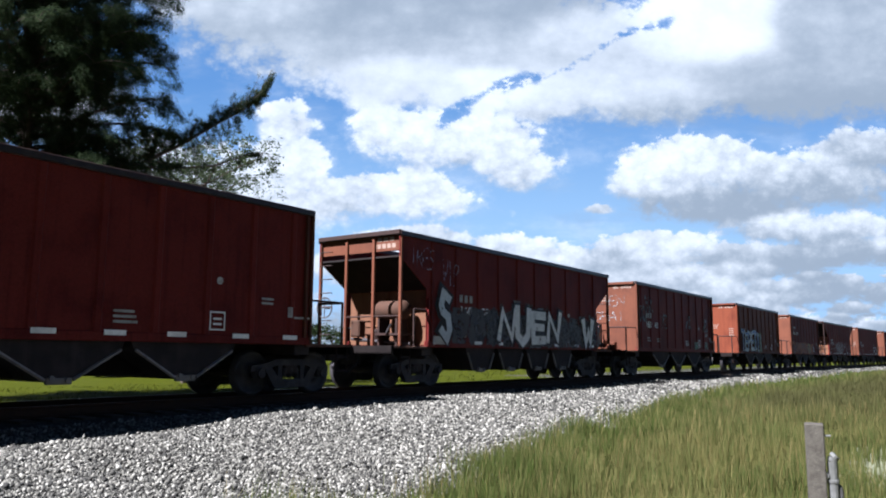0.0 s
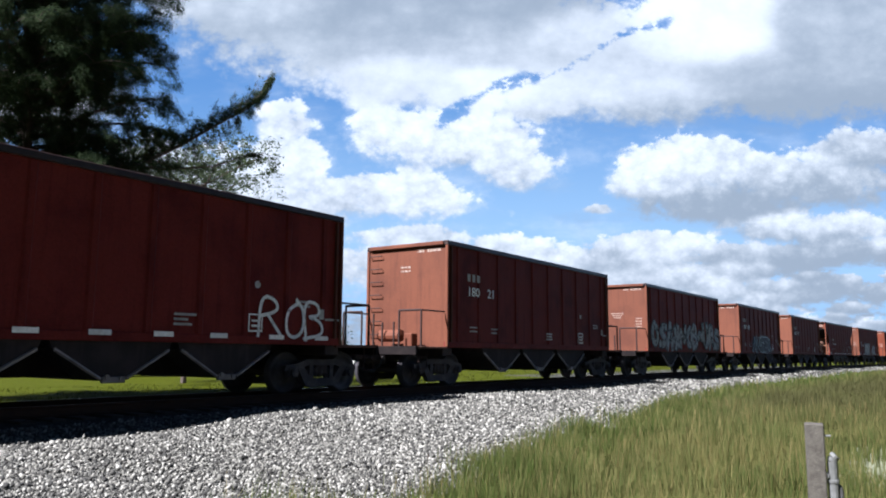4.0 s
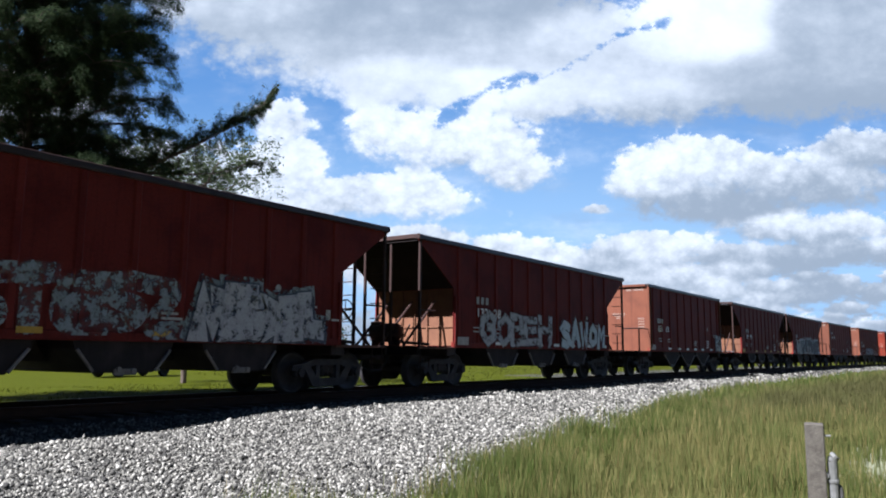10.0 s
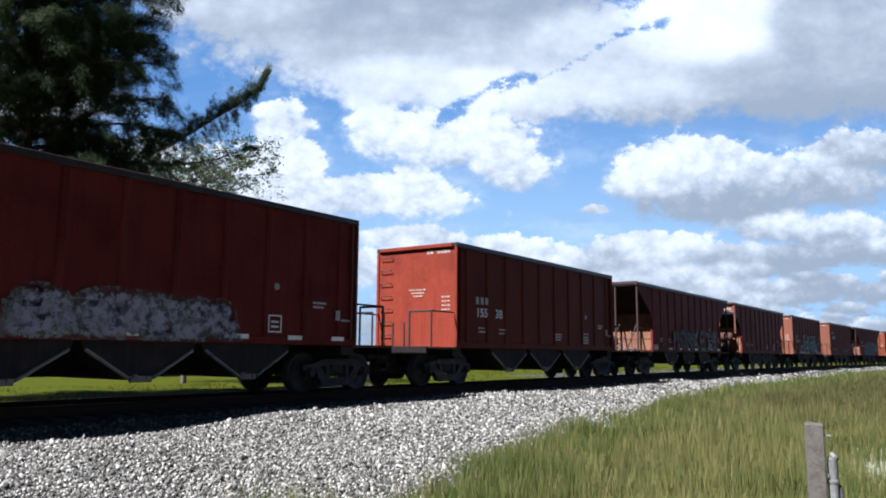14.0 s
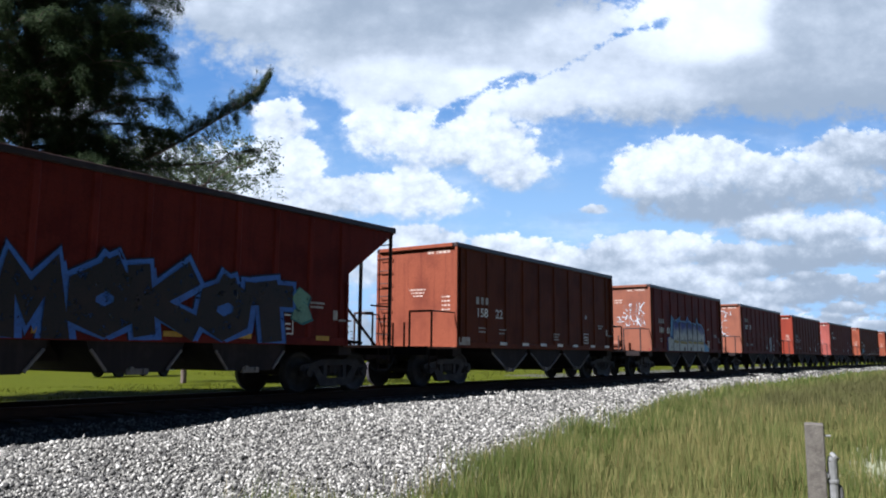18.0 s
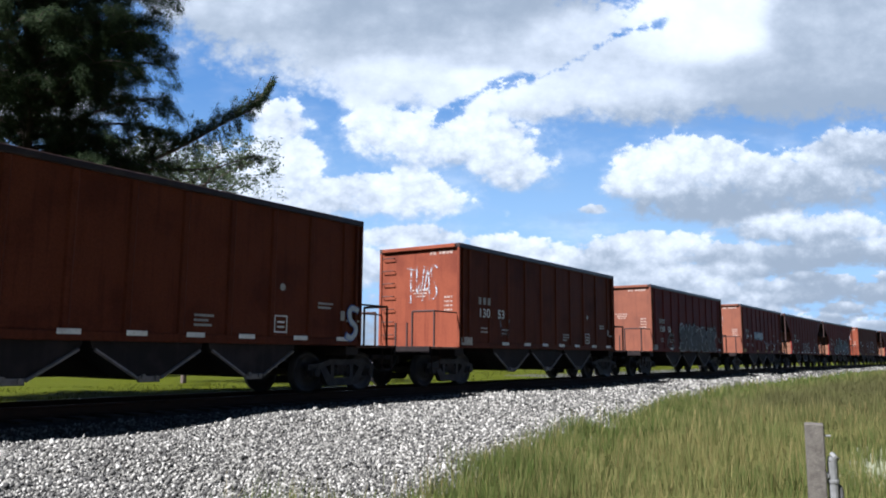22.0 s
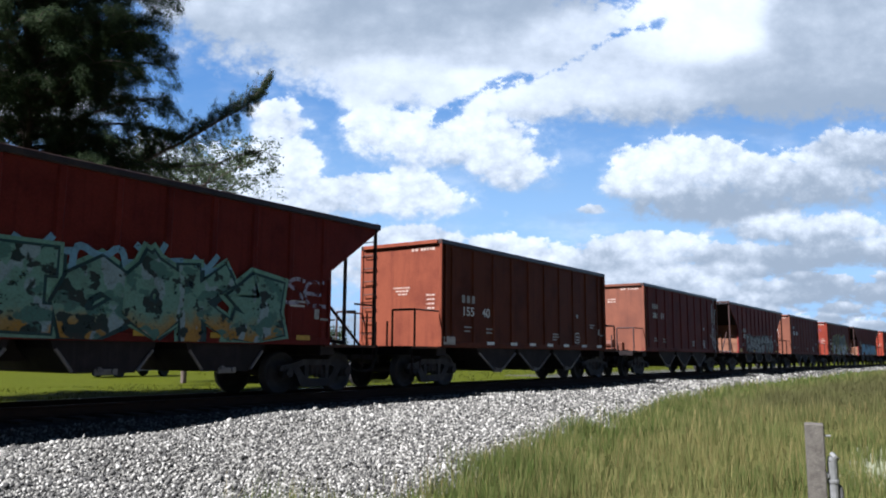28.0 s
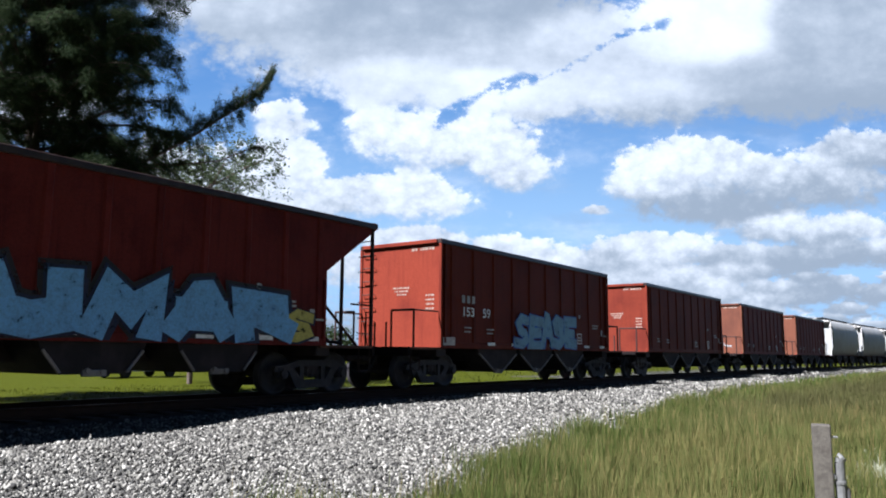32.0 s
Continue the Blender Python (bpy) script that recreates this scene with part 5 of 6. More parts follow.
# ---- things by the field and the post in the grass ----
def build_shed():
    shed = new("low_white_building", None)
    shed.location = (34.0, 47.0, -0.5)
    tagged(shed, "long low white building with a white metal roof", "building")
    bm = bmesh.new()
    for x0, x1, y0, y1 in ((-7, 7, -2.6, -2.4), (-7, 7, 2.4, 2.6), (-7, -6.8, -2.4, 2.4), (6.8, 7, -2.4, 2.4)):
        box(bm, x0, x1, y0, y1, 0, 2.3)
    part("wall", bm, WALLWHITE, shed)
    for side in (-1, 1):
        bm = bmesh.new()
        vs = [bm.verts.new((x, y, z + dz)) for dz in (0, 0.06) for x, y, z in ((-7.3, side * 2.95, 2.2), (7.3, side * 2.95, 2.2), (7.3, side * 0.01, 3.1), (-7.3, side * 0.01, 3.1))]
        for f in ((0, 1, 2, 3), (4, 5, 6, 7), (0, 1, 5, 4), (1, 2, 6, 5), (2, 3, 7, 6), (3, 0, 4, 7)):
            bm.faces.new([vs[i] for i in f])
        bmesh.ops.recalc_face_normals(bm, faces=bm.faces)
        part("roof", bm, ROOFWHITE, shed)
    for x in (-5.2, -2.9, 1.2, 3.6, 5.6):
        bm = bmesh.new()
        box(bm, x - 0.55, x + 0.55, -2.64, -2.61, 1.0, 2.0)
        win = part("window", bm, WALLWHITE, shed)
        bm = bmesh.new()
        box(bm, x - 0.48, x + 0.48, -2.66, -2.645, 1.07, 1.93)
        part("pane", bm, DARKGLASS, win)
    bm = bmesh.new()
    box(bm, -1.3, -0.4, -2.65, -2.61, 0.02, 2.05)
    part("door", bm, ROOFGREY, shed)


def build_van(x, y, turn):
    van = new("parked_van", None)
    van.matrix_basis = pose(x, y, -0.5, 0, 0, turn)
    tagged(van, "white panel van parked on the grass", "van", "parked vans")
    bm = bmesh.new()
    prism(bm, [(-2.4, 0.35), (2.3, 0.35), (2.45, 0.6), (2.4, 1.0), (1.75, 1.2), (1.2, 1.9), (0.9, 2.0), (-2.35, 2.0), (-2.45, 1.8)], -0.92, 0.92)
    part("body", bm, WALLWHITE, van)
    for side in (-1, 1):
        bm = bmesh.new()
        prism(bm, [(0.55, 1.15), (1.6, 1.15), (1.15, 1.75), (0.55, 1.75)], side * 0.925, side * 0.935)
        part("side_window", bm, DARKGLASS, van)
        for px in (-1.55, 1.5):
            bm = bmesh.new()
            spun(bm, [(0.15, -0.1), (0.31, -0.11), (0.35, -0.08), (0.35, 0.08), (0.31, 0.11), (0.15, 0.1)], 16, "y", (px, side * 0.82, 0.35))
            part("wheel", bm, RUBBER, van)
    bm = bmesh.new()
    prism(bm, [(1.8, 1.21), (1.24, 1.9), (1.27, 1.9), (1.84, 1.21)], -0.8, 0.8)
    part("windscreen", bm, DARKGLASS, van)


build_shed()
build_van(25.0, 25.8, 8)
build_van(36.6, 40.5, 175)
build_van(42.0, 40.0, 4)


def build_cabinet():
    ob = new("utility_cabinet", None)
    ob.location = (61.5, 42.0, -0.5)
    tagged(ob, "small white metal utility cabinet in the field", "cabinet")
    bm = bmesh.new()
    box(bm, -0.45, 0.45, -0.3, 0.3, 0.06, 0.95, 0.02)
    part("body", bm, WALLWHITE, ob)
    bm = bmesh.new()
    box(bm, -0.5, 0.5, -0.35, 0.35, 0, 0.06)
    part("plinth", bm, ROOFGREY, ob)
    bm = bmesh.new()
    box(bm, -0.38, 0.38, -0.32, -0.303, 0.14, 0.88, 0.006)
    part("door", bm, WALLWHITE, ob)


build_cabinet()


def build_post():
    px, py = 4.46, -12.588
    base = float(ground_height(np.array([px]), np.array([py]))[0])
    post = new("wooden_post", None)
    post.matrix_basis = pose(px, py, base, 0, -0.8, 12)
    tagged(post, "weathered grey wooden post with a galvanised conduit strapped on", "post")
    bm = bmesh.new()
    tall = 0.545 - base
    box(bm, -0.045, 0.045, -0.045, 0.045, -0.15, tall, 0.006)
    part("timber", bm, POSTWOOD, post)
    bm = bmesh.new()
    y = -0.076
    pipe(bm, [(0, y, tall - 0.55), (0, y, tall - 0.19), (0, y - 0.006, tall - 0.17), (0, y - 0.018, tall - 0.158)], 0.025, 12)
    spun(bm, [(0.0252, tall - 0.3), (0.029, tall - 0.297), (0.029, tall - 0.283), (0.0252, tall - 0.28)], 12, "z", (0.0, y, 0))
    part("conduit", bm, GALV, post, "galvanised conduit bent over at the top")
    bm = bmesh.new()
    rod(bm, (0.0, y - 0.019, tall - 0.1575), (0.0, y - 0.0205, tall - 0.1565), 0.019, 12)
    part("conduit_mouth", bm, RUBBER, post, "dark open mouth of the conduit")
    bm = bmesh.new()
    pipe(bm, [(0.012, y - 0.034, tall - 0.6), (0.012, y - 0.034, tall - 0.33), (0.012, y - 0.012, tall - 0.3)], 0.012, 8)
    part("cable", bm, RUBBER, post, "black cable beside the conduit")
    bm = bmesh.new()
    box(bm, -0.03, 0.03, y + 0.02, -0.044, tall - 0.27, tall - 0.25)
    box(bm, -0.03, 0.03, y + 0.017, -0.044, tall - 0.42, tall - 0.4)
    part("strap", bm, GALV, post)
    bm = bmesh.new()
    rod(bm, (-0.02, -0.045, tall - 0.06), (-0.02, -0.075, tall - 0.06), 0.006, 6)
    part("bolt", bm, GALV, post)


build_post()


# ---- lettering and spray paint ----
LIMNER = bpy.data.curves.new("lettering", "FONT")
LIMNER.align_x, LIMNER.offset = "LEFT", 0.006
LIMNER_OB = bpy.data.objects.new("lettering", LIMNER)
DIGITS = {}


def text_mesh(text, size):
    """A flat mesh of the built-in font, in the x-z plane, facing south."""
    if (text, size) not in DIGITS:
        LIMNER.body, LIMNER.size = text, size
        scene.collection.objects.link(LIMNER_OB)
        bpy.context.view_layer.update()
        data = bpy.data.meshes.new_from_object(LIMNER_OB.evaluated_get(bpy.context.evaluated_depsgraph_get()))
        scene.collection.objects.unlink(LIMNER_OB)
        data.transform(pose(0, 0, 0, 90) @ Matrix.Diagonal((1.2, 1, 1, 1)))
        data.materials.clear()
        data.materials.append(WHITE)
        DIGITS[(text, size)] = data
    return DIGITS[(text, size)]


def panel(bm, x0, x1, z0, z1, y, slot=0):
    f = bm.faces.new([bm.verts.new(p) for p in ((x0, y, z0), (x1, y, z0), (x1, y, z1), (x0, y, z1))])
    f.material_index = slot


OUT = -HALF + 0.002  # just proud of the ribs


def lettering(car, digits, x, z_mark, z_num, tall, second):
    """The company initials as three plain blocks, and the car's number in two groups."""
    if digits:
        bm = bmesh.new()
        for k in range(3):
            panel(bm, x + k * 0.25, x + k * 0.25 + 0.15, z_mark + 0.02, z_mark + tall - 0.02, OUT)
        part("company_mark", bm, DULL, car, "three plain white painted blocks")
        a, b = digits
        for text, at in ((a, x), (b, second)):
            wide = [max(v.co.x for v in text_mesh(two, tall * 1.42).vertices) for two in ("0", "00")]
            for k, digit in enumerate(text):
                ob = new("digit", text_mesh(digit, tall * 1.42))
                ob.parent = car
                ob.location = (at + k * (wide[1] - wide[0]), OUT, z_num)
                tagged(ob, "white painted fleet number digit")


def stencils(car, kind, seed):
    """Small data stencils: bars in place of the tiny lines of writing, load box, reflectors."""
    rnd = random.Random(seed)
    bm = bmesh.new()
    for x, z in ((-4.3, 1.62), (-3.15, 1.6)):
        for k in range(2):
            panel(bm, x, x + 0.3 + 0.12 * rnd.random(), z - 0.11 * k, z - 0.11 * k + 0.04, OUT)
    for x, z, n in ((0.3 + rnd.random(), 1.55, 3), (4.0, 1.95, 2), (4.9, 1.6, 1)):
        for k in range(n):
            panel(bm, x, x + 0.3 + 0.2 * rnd.random(), z - 0.09 * k, z - 0.09 * k + 0.045, OUT)
    tagged(part("data_stencil", bm, DULL, car, "rows of tiny white stencilled bars"), kind="stuff")
    bm = bmesh.new()
    x, z, w = (2.75, 1.3, 0.36) if kind != "s" else (3.1, 1.27, 0.42)
    for a in ((x, x + w, z, z + 0.03), (x, x + w, z + w - 0.03, z + w), (x, x + 0.03, z + 0.03, z + w - 0.03), (x + w - 0.03, x + w, z + 0.03, z + w - 0.03), (x + 0.08, x + w - 0.08, z + 0.1, z + 0.14), (x + 0.08, x + w - 0.08, z + 0.2, z + 0.24)):
        panel(bm, *a, OUT)
    part("load_box", bm, WHITE, car)
    bm = bmesh.new()
    ring = [bm.verts.new((x + 0.2 + 0.075 * math.cos(a * math.pi / 8), OUT, z + 0.95 + 0.075 * math.sin(a * math.pi / 8))) for a in range(16)]
    bm.faces.new(ring)
    part("round_plate", bm, DULL, car)
    bm = bmesh.new()
    panel(bm, 4.72, 4.86, 1.62, 1.84, OUT)
    part("waybill_card", bm, DULL, car)


def reflectors(car, colour, spots, wide=0.42, tall=0.14, z=1.14):
    for x in spots:
        bm = bmesh.new()
        panel(bm, x, x + wide, z, z + tall, OUT - 0.006)
        part("reflector", bm, colour, car)


def end_marks(car, x, seed, mode):
    """White stencil bars on the near end."""
    rnd = random.Random(seed)
    bm = bmesh.new()

    def bar(y0, y1, z0, z1):
        f = bm.faces.new([bm.verts.new(p) for p in ((x, y0, z0), (x, y1, z0), (x, y1, z1), (x, y0, z1))])
        return f

    def words(y0, y1, z, tall):
        """A line of tiny writing as dashes."""
        while y0 < y1:
            wide = rnd.uniform(0.05, 0.13)
            bar(y0, min(y0 + wide, y1), z, z + tall)
            y0 += wide + 0.025

    if mode == "panel":
        for k in range(3):
            bar(-1.15 + k * 0.2, -1.0 + k * 0.2, 3.76, 3.87)
        for k in range(5):
            bar(-1.2 + k * 0.16, -1.08 + k * 0.16, 3.58, 3.7)
    else:
        words(-1.2, -0.72, 3.72, 0.075)
        words(-0.62, -0.4, 3.72, 0.075)
        if mode == "b":
            for k in range(2):
                words(-0.15, 0.22, 3.3 - 0.11 * k, 0.055)
        else:
            for k in range(3):
                words(-0.35 + 0.05 * k, 0.25 - 0.08 * k, 2.69 - 0.09 * k, 0.045)
            for k in range(4):
                words(-1.2, -0.92, 2.46 - 0.12 * k, 0.05)
    tagged(part("end_stencil", bm, ENDMARK, car, "tiny white stencilled bars"), kind="stuff")


# strokes of bold letter-like forms in a unit box
FORMS = {"A": "0,0 .45,1 .6,1 1,0|.22,.35 .8,.35", "B": "0,0 0,1 .7,.95 .75,.6 .1,.52 .9,.45 .9,.08 0,0", "C": "1,.85 .6,1 .1,.8 0,.4 .2,.05 .65,0 1,.2",
         "E": "1,1 0,1 0,0 1,0|0,.5 .8,.5", "F": "1,1 0,1 0,0|0,.5 .75,.5", "G": "1,.85 .5,1 .05,.7 .05,.25 .5,0 .95,.15 .95,.5 .55,.5",
         "H": "0,0 0,1|1,0 1,1|0,.5 1,.5", "J": ".9,1 .9,.2 .55,0 .1,.15", "K": "0,0 0,1|1,1 .1,.5 1,0", "L": "0,1 0,0 1,0",
         "M": "0,0 .1,1 .5,.4 .9,1 1,0", "N": "0,0 .05,1 .9,0 1,1", "O": ".5,1 .05,.75 .05,.25 .5,0 .95,.25 .95,.75 .5,1", "P": "0,0 0,1 .8,.95 .9,.6 .1,.45",
         "R": "0,0 0,1 .8,.95 .85,.6 .1,.5|.4,.5 1,0", "S": ".95,.9 .4,1 .05,.78 .3,.55 .8,.45 .95,.2 .5,0 0,.1", "T": "0,1 1,1|.5,1 .5,0",
         "U": "0,1 .05,.2 .5,0 .95,.2 1,1", "V": "0,1 .5,0 1,1", "W": "0,1 .25,0 .5,.6 .75,0 1,1", "X": "0,0 1,1|0,1 1,0", "Z": "0,1 1,1 0,0 1,0", "I": ".5,0 .5,1", "Y": "0,1 .5,.5 1,1|.5,.5 .5,0",
         "*": "0,.4 1,.6|.3,0 .7,1|.8,.1 .2,.9", "~": "0,.5 .2,.7 .4,.4 .6,.6 .8,.35 1,.5"}


def stroke(bm, pts, width, place, slot):
    """A flat ribbon along a line, mitred at its joints; place maps (u, v, extra depth) to 3D."""
    dirs = []
    for (u0, v0), (u1, v1) in zip(pts, pts[1:]):
        n = math.hypot(u1 - u0, v1 - v0) or 1e-6
        dirs.append(((u1 - u0) / n, (v1 - v0) / n))
    rows = []
    for i, (u, v) in enumerate(pts):
        a, b = dirs[max(i - 1, 0)], dirs[min(i, len(dirs) - 1)]
        nu, nv = -(a[1] + b[1]), a[0] + b[0]
        k = math.hypot(nu, nv) or 1.0
        nu, nv = nu / k, nv / k
        grow = min(1.5, 1 / max(0.3, k / 2)) * width / 2
        cap = -width / 2 if i == 0 else width / 2 if i == len(pts) - 1 else 0
        u, v = u + b[0] * cap, v + b[1] * cap
        rows.append([(u + nu * grow, v + nv * grow), (u - nu * grow, v - nv * grow)])
    for k, (p, q) in enumerate(zip(rows, rows[1:])):
        bm.faces.new([bm.verts.new(place(*e, k * 0.00006)) for e in (p[0], p[1], q[1], q[0])]).material_index = slot


def smooth(pts):
    """The same line with its corners rounded off."""
    for _ in range(2):
        out = [pts[0]]
        for (a, b), (c, d) in zip(pts, pts[1:]):
            out += [(a * 0.75 + c * 0.25, b * 0.75 + d * 0.25), (a * 0.25 + c * 0.75, b * 0.25 + d * 0.75)]
        pts = out + [pts[-1]]
    return pts


def graffiti(car, word, x0, x1, z0, z1, fill, line, bold=0.24, edge=0.05, seed=0, back=None, wall="side", end_x=0.0, shine=None, round_it=False, stacked=False):
    """Spray-painted letter forms: a backing cloud, an outline and a fill laid over one another."""
    rnd = random.Random(seed)
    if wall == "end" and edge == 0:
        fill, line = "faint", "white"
    mats = [SPRAY[fill], SPRAY[line]] + ([SPRAY[back]] if back else []) + ([SPRAY[shine]] if shine else [])
    step = (x1 - x0) / len(word)
    tall = z1 - z0

    def placer(depth):
        if wall == "side":
            return lambda u, v, more: (u, OUT - depth - more, v)
        return lambda u, v, more: (end_x - depth - more, -u, v)

    layers = []
    if back:
        layers.append((0.001, bold + 0.24, 2))
    if edge:
        layers.append((0.016, bold + 2 * edge, 1))
    layers.append((0.032 if edge else 0.002, bold, 0))
    if shine:
        layers.append((0.048, bold * 0.35, len(mats) - 1))
    holder, seen = None, 0
    for k, ch in enumerate(word):
        if ch == " ":
            continue
        big = edge > 0 and bold >= 0.2
        w = max(0.4 * step, step - 0.85 * bold) if big else step * (0.92 if edge == 0 else 0.74)
        base = x0 + k * step + (step - w) / 2
        lean, rise, grow = rnd.uniform(-0.1, 0.1), rnd.uniform(-0.05, 0.05) * tall, rnd.uniform(0.86, 1.08)
        bm = bmesh.new()
        for line_pts in FORMS[ch].split("|"):
            pts = []
            for pair in line_pts.split():
                a, b = (float(q) for q in pair.split(","))
                a += rnd.uniform(-0.07, 0.07)
                b += rnd.uniform(-0.05, 0.05)
                pts.append((base + a * w + lean * b * tall, z0 + rise + bold / 2 + b * (tall - bold) * grow))
            if bold < 0.2 or round_it:
                pts = smooth(pts)
            fat = rnd.uniform(0.9, 1.2) if big else 1.0
            for depth, width, slot in layers:
                use, width = pts, width * fat
                if big and slot == 1:
                    drop = [(u + 0.28 * bold, v - 0.18 * bold) for u, v in pts]
                    stroke(bm, drop, bold, placer(0.01 + (seen % 12) * 0.0004), 1)
                if slot == len(mats) - 1 and shine:
                    use = [(u - bold * 0.12, v + bold * 0.15) for u, v in pts[: max(2, len(pts) // 2)]]
                more = (k % 2) * (0.009 if stacked else 0.0) + (seen % 12) * 0.0006
                stroke(bm, use, width, placer(depth + more), slot)
            seen += 1
        for v in bm.verts:
            v.co.z = min(max(v.co.z, FLOOR), 3.95)
            if wall == "side":
                v.co.x = min(max(v.co.x, -6.0), 6.0)
        if holder is None:
            holder = part("graffiti", bm, mats, car, f"{line} and {fill} spray-painted graffiti".replace("_", " "))
            tagged(holder, kind="stuff")
        else:
            part("painted_letter", bm, mats, holder)


def block_mural(car):
    """A wide piece of silver blocks that fade to blue at their tops, with spikes, a mustard line and dark cracks."""
    rnd = random.Random(38)
    mats = [SPRAY[k] for k in ("blue_white", "navy", "blue", "mustard", "azure", "black")]

    def patch(bm, pts, depth, slot):
        bm.faces.new([bm.verts.new((u, OUT - depth, v)) for u, v in pts]).material_index = slot

    bm = bmesh.new()
    top = [(-3.35, 1.72), (-2.72, 1.8), (-2.78, 2.72), (-2.35, 2.5), (-1.78, 2.62), (-1.6, 2.74), (-1.5, 2.52), (-0.72, 2.52), (-0.45, 2.8), (-0.3, 2.6), (0.32, 2.46), (0.5, 2.5),
           (0.95, 2.42), (1.02, 2.74), (1.2, 2.5), (1.75, 2.45), (2.15, 2.2), (2.32, 1.8), (2.2, 1.42)]
    for (u0, v0), (u1, v1) in zip(top, top[1:]):
        if u1 > u0:
            patch(bm, [(u0, 1.1), (u1, 1.1), (u1, v1), (u0, v0)], 0.002, 2)
    patch(bm, [(2.1, 1.1), (2.95, 1.1), (3.0, 1.22), (2.85, 1.36), (2.6, 1.42), (2.4, 1.5), (2.15, 1.44)], 0.003, 4)
    patch(bm, [(-2.95, 1.8), (-2.72, 1.78), (-2.6, 2.45), (-2.78, 2.72)], 0.006, 4)
    holder = tagged(part("graffiti", bm, mats, car, "silver and blue spray-painted block letters"), kind="stuff")
    cuts = [-3.3, -2.55, -1.72, -0.55, 0.25, 1.0, 2.2]
    for k, (u0, u1) in enumerate(zip(cuts, cuts[1:])):
        bm = bmesh.new()
        high = (1.7, 2.42, 2.44, 2.4, 2.36, 2.34)[k]
        a, b = u0 + 0.05, u1 - 0.05
        shape = [(a, 1.12), (b, 1.12), (b + 0.03, 1.62), (b - 0.02, high - 0.06), (a + 0.35 * (b - a), high + 0.05), (a, high - 0.02), (a - 0.03, 1.6)]
        if k == 5:  # the last block has a round shoulder
            shape = [(a, 1.12), (b - 0.05, 1.12), (b - 0.02, 1.36), (b - 0.14, 1.46), (b + 0.02, 1.62), (b + 0.02, 1.9), (b - 0.16, 2.15), (b - 0.5, high), (a + 0.1, high + 0.03), (a, high - 0.1)]
        mid = ((a + b) / 2, sum(v for _, v in shape) / len(shape))
        patch(bm, [(mid[0] + (u - mid[0]) * 1.1, max(1.1, mid[1] + (v - mid[1]) * 1.07)) for u, v in shape], 0.01, 1)
        patch(bm, shape, 0.018, 0)
        if k:
            line = 1.5 + rnd.uniform(-0.03, 0.03)
            patch(bm, [(a + 0.04, line), (b - 0.04, line - 0.03), (b - 0.06, line + 0.08), (a + 0.06, line + 0.11)], 0.024, 3)
            patch(bm, [(a + 0.1, line + 0.13), (b - 0.1, line + 0.12), (b - 0.1, line + 0.145), (a + 0.1, line + 0.16)], 0.026, 1)
        spot = a + rnd.uniform(0.4, 0.7) * (b - a)
        patch(bm, [(spot, 1.64), (spot + 0.07, 1.6), (spot + 0.08, 1.74), (spot + 0.02, 1.8)], 0.028, 5)
        if k in (2, 3, 5):
            patch(bm, [(spot - 0.1, 1.12), (spot + 0.12, 1.12), (spot + 0.1, 1.3), (spot - 0.06, 1.28)], 0.028, 5)
        part("painted_letter", bm, mats, holder)
    bm = bmesh.new()
    for (u0, v0), (u1, v1) in zip(top[1:-1], top[2:]):
        stroke(bm, [(u0, v0), (u1, v1)], 0.045, lambda u, v, more: (u, OUT - 0.014 - more, v), 4)
    for u in cuts[2:-1]:
        patch(bm, [(u - 0.13, 2.45), (u + 0.12, 2.48), (u + 0.05, 1.75), (u + 0.1, 1.62), (u, 1.54), (u - 0.1, 1.62), (u - 0.04, 1.8)], 0.03, 1)
    part("painted_outline", bm, mats, holder)


# ---- the train ----
TYPES = {"a": build_box_hopper(), "s": build_slope_hopper(), "c": build_cage_hopper(), "t": build_covered_hopper()}
SPEED = 22.4
# type, paint, number, reflectors: n none, w white, y yellow
ROSTER = """a r - w|c r 160,58 w|a b 180,45 n|a o 151,25 n|a b 181,07 n|s r 131,51 w|a r 154,39 w|a b 180,21 n|a r - n|a b 180,02 n|a b 180,57 n|c r 160,41 w
a r 158,87 w|a o 159,12 n|c r 16,046 v|s r 132,65 y|s r 132,28 w|a r 151,63 w|s r 131,74 y|s r 131,99 w|a b 180,83 n|a r 159,09 w|a f 155,38 n|s r - w
c r - n|a r 155,13 w|a b 180,20 n|s r 131,02 y|a o 158,22 w|a b 180,85 n|a b 180,59 n|a f 151,72 n|a p 180,26 n|a o 159,64 w|a o 130,53 w|a r 158,58 w
a r 159,75 y|s r 131,14 w|s r 131,01 y|a o 158,24 y|s r - w|a o - w|s r 131,63 y|a o 155,40 w|a b 181,01 n|s r 131,61 y|a b 180,88 n|a f 156,11 w
s r 132,15 w|a f 153,59 w|a f - n|a b - n|a b - n|t g - n|t g - n|t g - n""".replace("\n", "|").split("|")
WORDS = {"a": "an open-topped hopper car with upright ends", "s": "an open-topped hopper car with sloped cut-back ends", "c": "an open-topped hopper car with caged ends and brake gear"}
TONES = {"r": "oxide red", "b": "brown-red", "f": "bright red", "p": "faded pinkish red", "o": "orange-red"}


